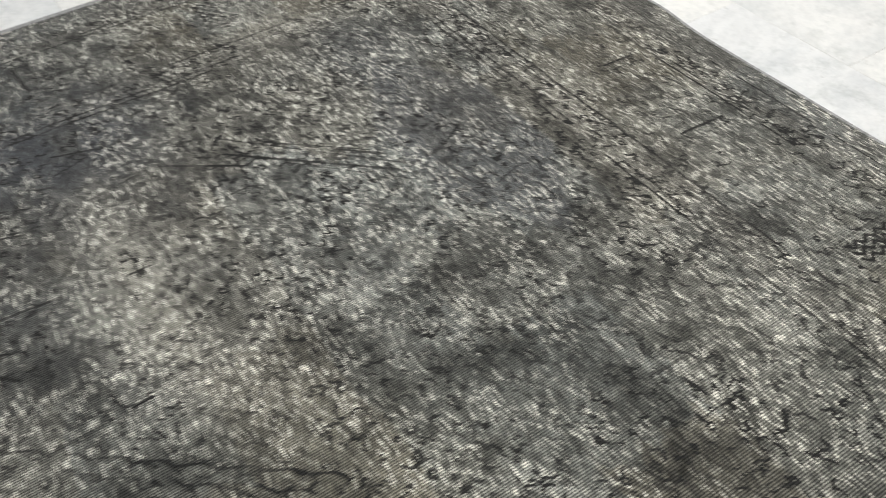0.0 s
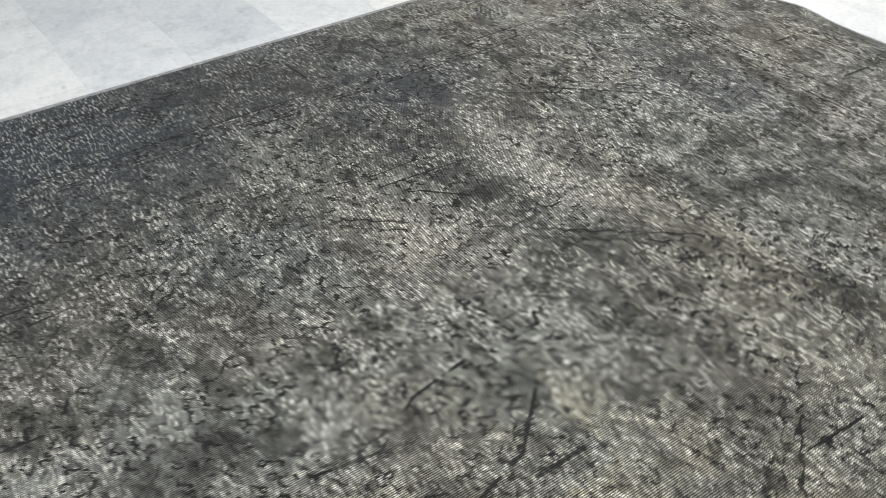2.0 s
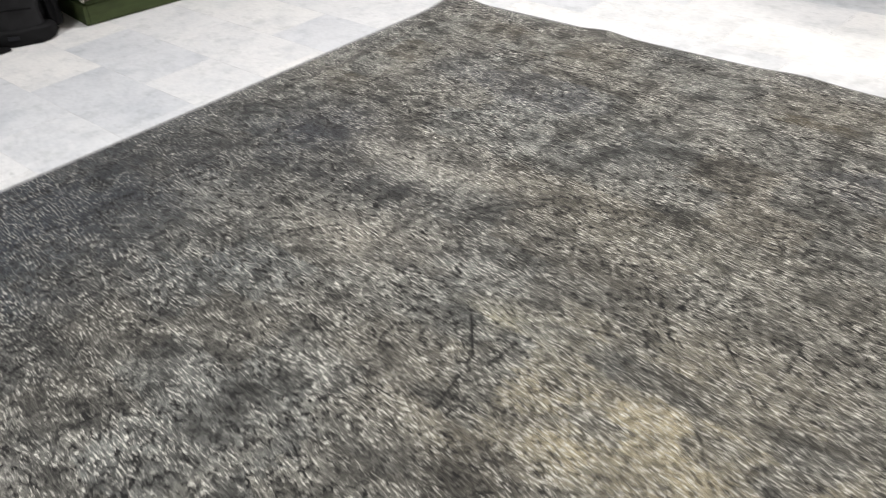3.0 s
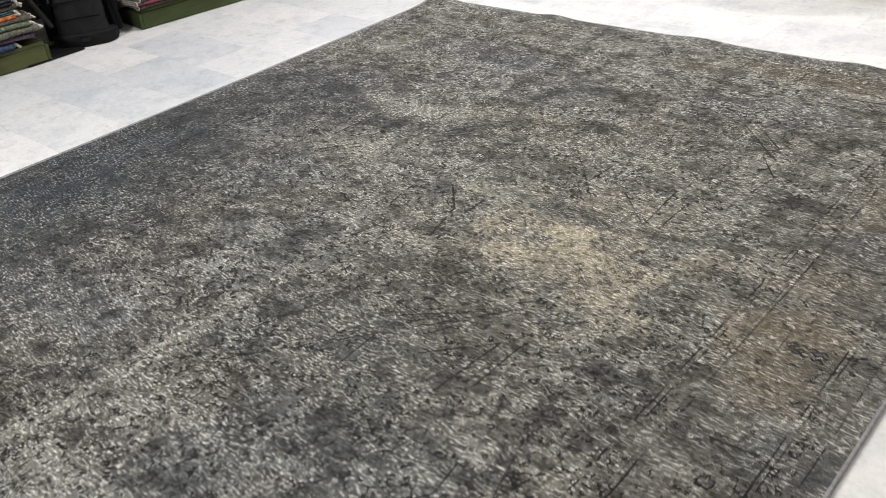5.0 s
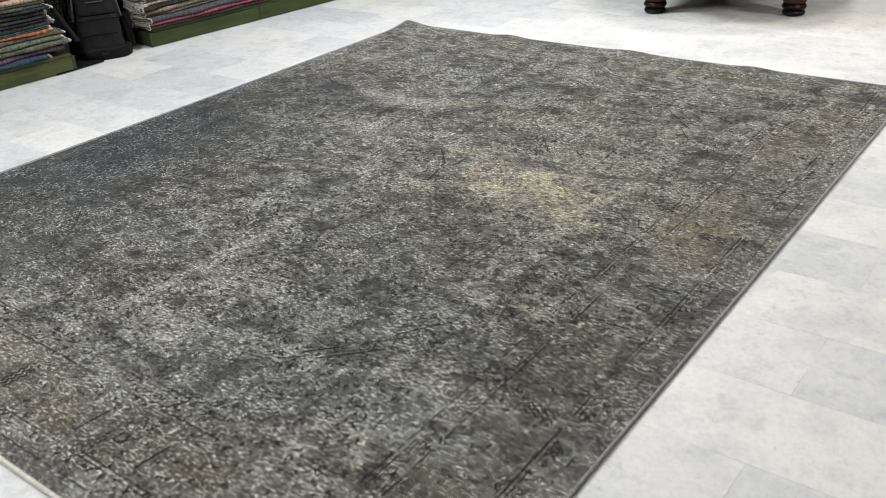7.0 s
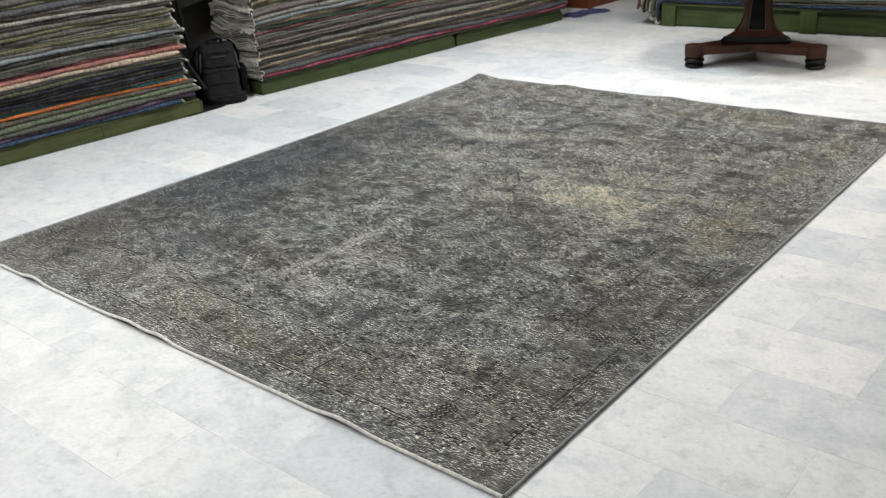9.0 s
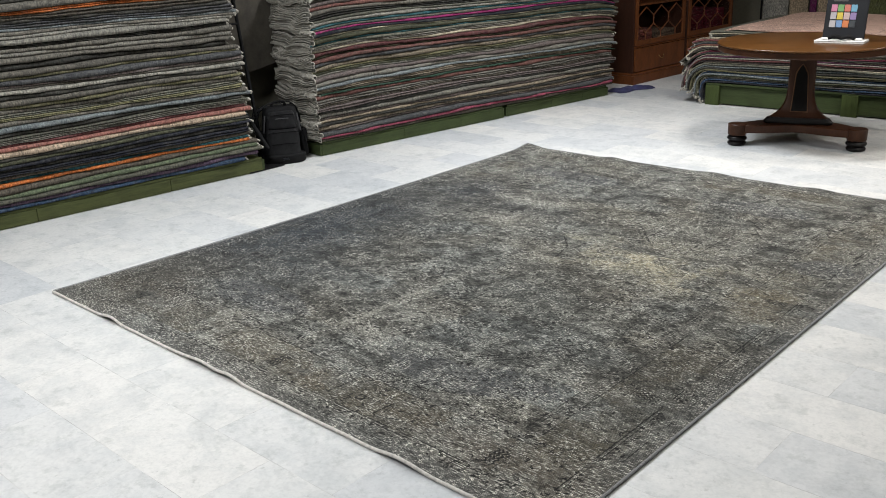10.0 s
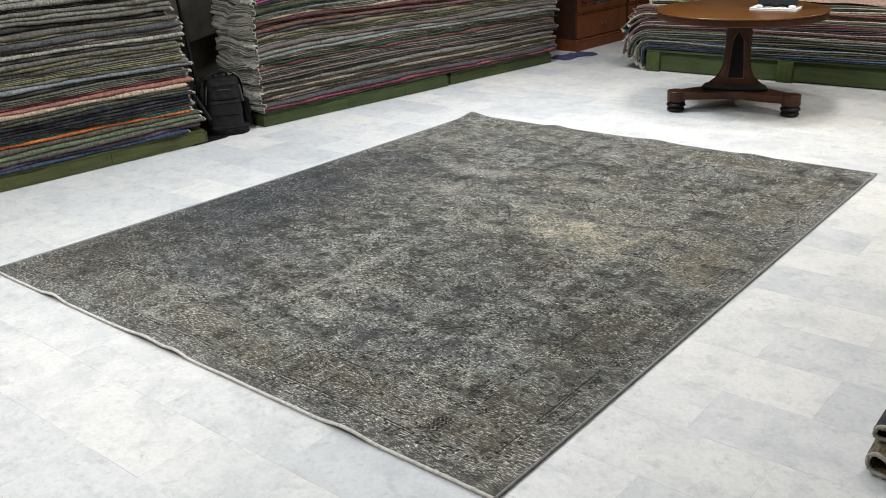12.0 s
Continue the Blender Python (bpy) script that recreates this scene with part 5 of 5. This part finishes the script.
# ---- backpack ----
def backpack():
    root = tagged(new("backpack"), "black nylon backpack standing on the floor between the stacks", "backpack")
    root.matrix_world = pose(-4.35, 2.455, 0, 0, 0, 60)

    def bag(name, cx, cy, z0, w, d, h, taper, material, label="", power=3.2):
        bm = bmesh.new()
        rings = []
        nz, na = 16, 28
        for k in range(nz + 1):
            f = k / nz
            e = (1 - abs(2 * f - 1) ** 5) ** 0.35 if 0 < f < 1 else 0.55
            s = (1 - taper * f) * (0.80 + 0.20 * e)
            row = []
            for a in range(na):
                t = 2 * math.pi * a / na
                c, sn = math.cos(t), math.sin(t)
                r = 1 / (abs(c) ** power + abs(sn) ** power) ** (1 / power)
                row.append(bm.verts.new((cx + 0.5 * w * s * r * c + 0.004 * math.sin(9 * f + a), cy + 0.5 * d * s * r * sn + 0.004 * math.sin(7 * f + 2 * a), z0 + h * f)))
            rings.append(row)
        for p, q in zip(rings, rings[1:]):
            for a in range(na):
                bm.faces.new((p[a], p[(a + 1) % na], q[(a + 1) % na], q[a]))
        bm.faces.new(rings[0][::-1])
        bm.faces.new(rings[-1])
        return smooth(part(name, bm, material, root, label), 55)

    bag("main_compartment", 0, 0.05, 0.012, 0.31, 0.20, 0.41, 0.16, NYLON)
    bag("front_pocket", 0, -0.065, 0.03, 0.26, 0.09, 0.235, 0.10, NYLON)
    bag("upper_pocket", 0, -0.05, 0.272, 0.23, 0.07, 0.125, 0.18, NYLON)
    bag("bottom_panel", 0, 0.01, 0.0, 0.335, 0.27, 0.075, -0.02, RUBBER)
    bag("side_pocket", -0.165, 0.03, 0.04, 0.06, 0.14, 0.20, 0.1, NYLON_D)
    bag("side_pocket", 0.165, 0.03, 0.04, 0.06, 0.14, 0.20, 0.1, NYLON_D)
    for z, w in ((0.245, 0.12), (0.155, 0.10), (0.375, 0.09)):
        bm = bmesh.new()
        tube(bm, [(-w, -0.112 if z < 0.26 else -0.088, z), (0, -0.118 if z < 0.26 else -0.092, z + 0.004), (w, -0.112 if z < 0.26 else -0.088, z)], 0.0035, 6)
        part("zip", bm, NYLON_D, root, "black zip")
    bm = bmesh.new()
    box(bm, -0.022, -0.137, 0.035, 0.022, -0.130, 0.052, 0.002)
    part("badge", bm, PLASTIC_D, root, "small grey badge")
    bm = bmesh.new()
    tube(bm, spline([(-0.05, 0.06, 0.41), (-0.045, 0.06, 0.445), (0.0, 0.06, 0.455), (0.045, 0.06, 0.445), (0.05, 0.06, 0.41)], 5), 0.010, 8)
    smooth(part("grab_handle", bm, NYLON_D, root))
    for x in (-0.10, 0.10):
        bm = bmesh.new()
        tube(bm, spline([(x, 0.13, 0.41), (x * 1.5, 0.19, 0.36), (x * 1.7, 0.21, 0.22), (x * 1.5, 0.17, 0.08)], 6), 0.016, 8)
        smooth(part("shoulder_strap", bm, NYLON_D, root))
    bm = bmesh.new()
    tube(bm, spline([(-0.12, 0.05, 0.40), (-0.19, 0.02, 0.41), (-0.215, -0.01, 0.33), (-0.19, 0.0, 0.22), (-0.17, 0.02, 0.14)], 6), 0.004, 6)
    smooth(part("loose_strap", bm, NYLON_D, root))
    # a coiled cable over the top, pale zip tapes down the front
    bm = bmesh.new()
    tube(bm, spline([(-0.16, -0.02, 0.20), (-0.20, -0.05, 0.30), (-0.15, -0.04, 0.42), (-0.03, 0.0, 0.465), (0.08, 0.01, 0.455), (0.14, 0.02, 0.40)], 6), 0.0045, 6)
    smooth(part("cable", bm, RUBBER, root, "thin black cable"))
    bm = bmesh.new()
    tube(bm, spline([(-0.15, -0.01, 0.22), (-0.23, -0.06, 0.27), (-0.21, -0.06, 0.38), (-0.10, -0.02, 0.45), (0.02, 0.02, 0.445)], 6), 0.0035, 6)
    smooth(part("cable", bm, RUBBER, root, "thin black cable"))
    for x in (-0.125, 0.125):
        bm = bmesh.new()
        tube(bm, spline([(x * 1.12, -0.045, 0.24), (x * 1.05, -0.05, 0.31), (x * 0.98, -0.045, 0.37)], 5), 0.006, 6)
        smooth(part("zip_tape", bm, ZIP_GREY, root, "grey zip tape"))
    bm = bmesh.new()
    box(bm, -0.05, -0.090, 0.345, 0.05, -0.084, 0.352, 0.002)
    part("zip_pull", bm, ZIP_GREY, root, "grey zip pull")


backpack()


def hand_truck():
    root = tagged(new("hand_truck"), "black folding hand truck leaning behind the first stack", "hand truck")
    root.matrix_world = pose(-4.62, 2.20, 0.0, 0, 0, 0)
    for dy in (-0.13, 0.13):
        bm = bmesh.new()
        tube(bm, [(0.18, dy, 0.06), (0.10, dy, 0.55), (0.0, dy, 1.20)], 0.014, 10)
        smooth(part("side_tube", bm, RUBBER, root))
        bm = bmesh.new()
        lathe(bm, [(0.055, -0.018), (0.075, -0.012), (0.075, 0.012), (0.055, 0.018)], 24)
        bmesh.ops.transform(bm, matrix=Matrix.Translation((0.15, dy * 1.2, 0.076)) @ Matrix.Rotation(math.pi / 2, 4, "X"), verts=bm.verts)
        smooth(part("wheel", bm, RUBBER, root))
    bm = bmesh.new()
    tube(bm, spline([(0.0, -0.13, 1.20), (-0.02, -0.12, 1.30), (-0.02, 0.0, 1.34), (-0.02, 0.12, 1.30), (0.0, 0.13, 1.20)], 6), 0.016, 10)
    smooth(part("grip", bm, RUBBER, root))
    for z, x in ((0.35, 0.132), (0.75, 0.07), (1.05, 0.023)):
        bm = bmesh.new()
        tube(bm, [(x, -0.13, z), (x, 0.13, z)], 0.009, 8)
        part("cross_bar", bm, RUBBER, root)
    bm = bmesh.new()
    box(bm, 0.18, -0.16, 0.004, 0.40, 0.16, 0.012, 0.002)
    part("toe_plate", bm, RUBBER, root)
    bm = bmesh.new()
    tube(bm, [(0.40, 0.02, 0.16), (0.26, -0.06, 0.44)], 0.015, 10)
    smooth(part("brace", bm, RUBBER, root))


hand_truck()


def blue_bundle():
    bm = bmesh.new()
    nx, ny = 26, 14
    lay = []
    for layer in (0, 1):
        g = []
        for a in range(nx):
            row = []
            for b in range(ny):
                u, v = a / (nx - 1), b / (ny - 1)
                edge = (math.sin(math.pi * u) * math.sin(math.pi * v)) ** 0.4
                z = 0.003 + layer * (0.006 + edge * (0.020 + 0.014 * noise.noise((u * 5, v * 4, 1.0)) + 0.012 * math.sin(u * 19 + v * 5)))
                row.append(bm.verts.new(((u - 0.5) * 0.50 + 0.02 * math.sin(v * 7), (v - 0.5) * (0.20 + 0.05 * math.sin(u * 9)), z)))
            g.append(row)
        lay.append(g)
    lo, hi = lay
    for a in range(nx - 1):
        for b in range(ny - 1):
            bm.faces.new((hi[a][b], hi[a + 1][b], hi[a + 1][b + 1], hi[a][b + 1]))
            bm.faces.new((lo[a][b], lo[a][b + 1], lo[a + 1][b + 1], lo[a + 1][b]))
    for a in range(nx - 1):
        bm.faces.new((lo[a][0], lo[a + 1][0], hi[a + 1][0], hi[a][0]))
        bm.faces.new((lo[a + 1][-1], lo[a][-1], hi[a][-1], hi[a + 1][-1]))
    for b in range(ny - 1):
        bm.faces.new((lo[0][b + 1], lo[0][b], hi[0][b], hi[0][b + 1]))
        bm.faces.new((lo[-1][b], lo[-1][b + 1], hi[-1][b + 1], hi[-1][b]))
    ob = smooth(link_bm("cloth", bm, BLUE_CLOTH), 60)
    ob.matrix_world = pose(-3.80, 6.62, 0, 0, 0, 74)
    tagged(ob, "crumpled blue cloth lying on the floor by the cabinet", "cloth")


blue_bundle()

# a small heap of folded rugs beside the laid one
def folded_over(x, y, z, width, length, high, thick, colour, label, seed):
    """A rug folded once, its rounded fold along x, its open end towards -y, the upper leaf wavy."""
    rng = random.Random(seed)
    mid = [(width * k / 10, thick * 0.5) for k in range(10, 0, -1)]
    r = high / 2
    mid += [(r - r * math.sin(math.pi * k / 9), thick * 0.5 + r - r * math.cos(math.pi * k / 9)) for k in range(10)]
    for k in range(1, 25):
        u = r + (width - r) * k / 24
        mid.append((u, thick * 0.5 + high - 0.016 * math.exp(-((u - 0.085) / 0.03) ** 2) + 0.006 * math.sin(u * 26 + seed) - 0.3 * high * (u / width) ** 2))
    away = []
    for k, (u, v) in enumerate(mid):
        a, b = mid[max(k - 1, 0)], mid[min(k + 1, len(mid) - 1)]
        d = math.hypot(b[0] - a[0], b[1] - a[1])
        away.append(((b[1] - a[1]) / d, -(b[0] - a[0]) / d))
    loop = [(u + e * thick * 0.5, v + f * thick * 0.5) for (u, v), (e, f) in zip(mid, away)] + [(u - e * thick * 0.5, v - f * thick * 0.5) for (u, v), (e, f) in zip(mid[::-1], away[::-1])]
    verts, faces, n, ny = [], [], len(loop), 22
    for b in range(ny):
        g = b / (ny - 1)
        for u, v in loop:
            lift = 0.004 * math.sin(g * 9 + u * 14 + seed) * (v / high)
            verts.append((u + 0.008 * math.sin(g * 5 + seed) - 0.03 * g, g * length + 0.006 * math.sin(u * 40 + seed) * (b == 0), v + lift))
    for b in range(ny - 1):
        for k in range(n):
            faces.append((b * n + k, b * n + (k + 1) % n, (b + 1) * n + (k + 1) % n, (b + 1) * n + k))
    half = n // 2
    for base in (0, (ny - 1) * n):
        for k in range(half - 1):
            q = (base + k, base + n - 1 - k, base + n - 2 - k, base + k + 1)
            faces.append(q if base == 0 else q[::-1])
    me = bpy.data.meshes.new("folded_rug")
    me.from_pydata(verts, [], faces)
    me.materials.append(PILE)
    me.polygons.foreach_set("use_smooth", [True] * len(faces))
    me.set_sharp_from_angle(angle=radians(50))
    ob = new("folded_rug", me)
    ob.location = (x, y, z)
    ob.color = (*colour, 1)
    tagged(ob, label, "rug", "rugs in the low heap")
    bm = bmesh.new()
    rim = [((verts[k][0] + verts[n - 1 - k][0]) / 2, verts[k][1] - 0.003, (verts[k][2] + verts[n - 1 - k][2]) / 2) for k in range(half)]
    tube(bm, rim, thick * 0.52, 8)
    for k in range(0, half - 1):
        for _ in range(4):
            f = rng.random()
            p = Vector(rim[k]).lerp(Vector(rim[k + 1]), f)
            q = p + Vector((rng.uniform(-0.006, 0.006), -rng.uniform(0.006, 0.013), rng.uniform(-0.008, 0.006)))
            tube(bm, [p, (p + q) / 2 + Vector((0, 0, 0.001)), q], 0.0018, 4)
    part("cut_edge", bm, FRINGE, ob, "pale frayed cut edge")


folded_over(0.826, 0.76, 0.001, 0.50, 1.25, 0.060, 0.014, (0.17, 0.145, 0.095), "beige-brown folded rug at the bottom of a low heap", 2)
folded_over(0.836, 0.835, 0.076, 0.48, 1.18, 0.046, 0.014, (0.045, 0.046, 0.052), "charcoal folded rug lying on a beige folded rug", 5)


# ---- floor tiles ----
def floor_tiles():
    L, Wd, gap = 0.62, 0.3085, 0.0014
    bm = bmesh.new()
    box(bm, -L / 2 + gap / 2, -Wd / 2 + gap / 2, -0.012, L / 2 - gap / 2, Wd / 2 - gap / 2, 0.0)
    bmesh.ops.bevel(bm, geom=[e for e in bm.edges if all(v.co.z > -0.001 for v in e.verts)], offset=0.0004, segments=1, affect="EDGES")
    me = bpy.data.meshes.new("floor_tile")
    bm.to_mesh(me)
    bm.free()
    me.materials.append(MARBLE)
    rest_v, rest_f, made = [], [], 0
    rows0 = int((Y0 + 0.585) / Wd) - 1
    j = rows0
    while True:
        yc = -0.585 + (j + 0.5) * Wd
        if yc - Wd / 2 > Y1 - 0.01:
            break
        if yc + Wd / 2 < Y0 + 0.01:
            j += 1
            continue
        shift = 0.61 if j % 2 else 0.30
        k0 = int((X0 - shift) / L) - 1
        for k in range(k0, k0 + 18):
            xc = shift + (k + 0.5) * L
            if xc + L / 2 < X0 + 0.01 or xc - L / 2 > X1 - 0.01:
                continue
            near = -4.5 < xc < 1.7 and -1.25 < yc < 7.3
            under = -2.6 < xc < -0.4 and 0.3 < yc < 3.5
            if near and not under and made < 300:
                ob = new("floor_tile", me)
                ob.parent = floor
                ob.location = (xc, yc, 0)
                made += 1
            else:
                n = len(rest_v)
                a, b, c, d = max(X0, xc - L / 2 + gap / 2), min(X1, xc + L / 2 - gap / 2), max(Y0, yc - Wd / 2 + gap / 2), min(Y1, yc + Wd / 2 - gap / 2)
                rest_v += [(a, c, -0.012), (b, c, -0.012), (b, d, -0.012), (a, d, -0.012), (a, c, 0), (b, c, 0), (b, d, 0), (a, d, 0)]
                rest_f += [tuple(n + i for i in f) for f in ((4, 5, 6, 7), (0, 1, 5, 4), (1, 2, 6, 5), (2, 3, 7, 6), (3, 0, 4, 7))]
        j += 1
    mr = bpy.data.meshes.new("far_floor_tiles")
    mr.from_pydata(rest_v, [], rest_f)
    mr.materials.append(MARBLE)
    ob = new("far_floor_tiles", mr)
    ob.parent = floor
    ob["kind"] = "stuff"


floor_tiles()
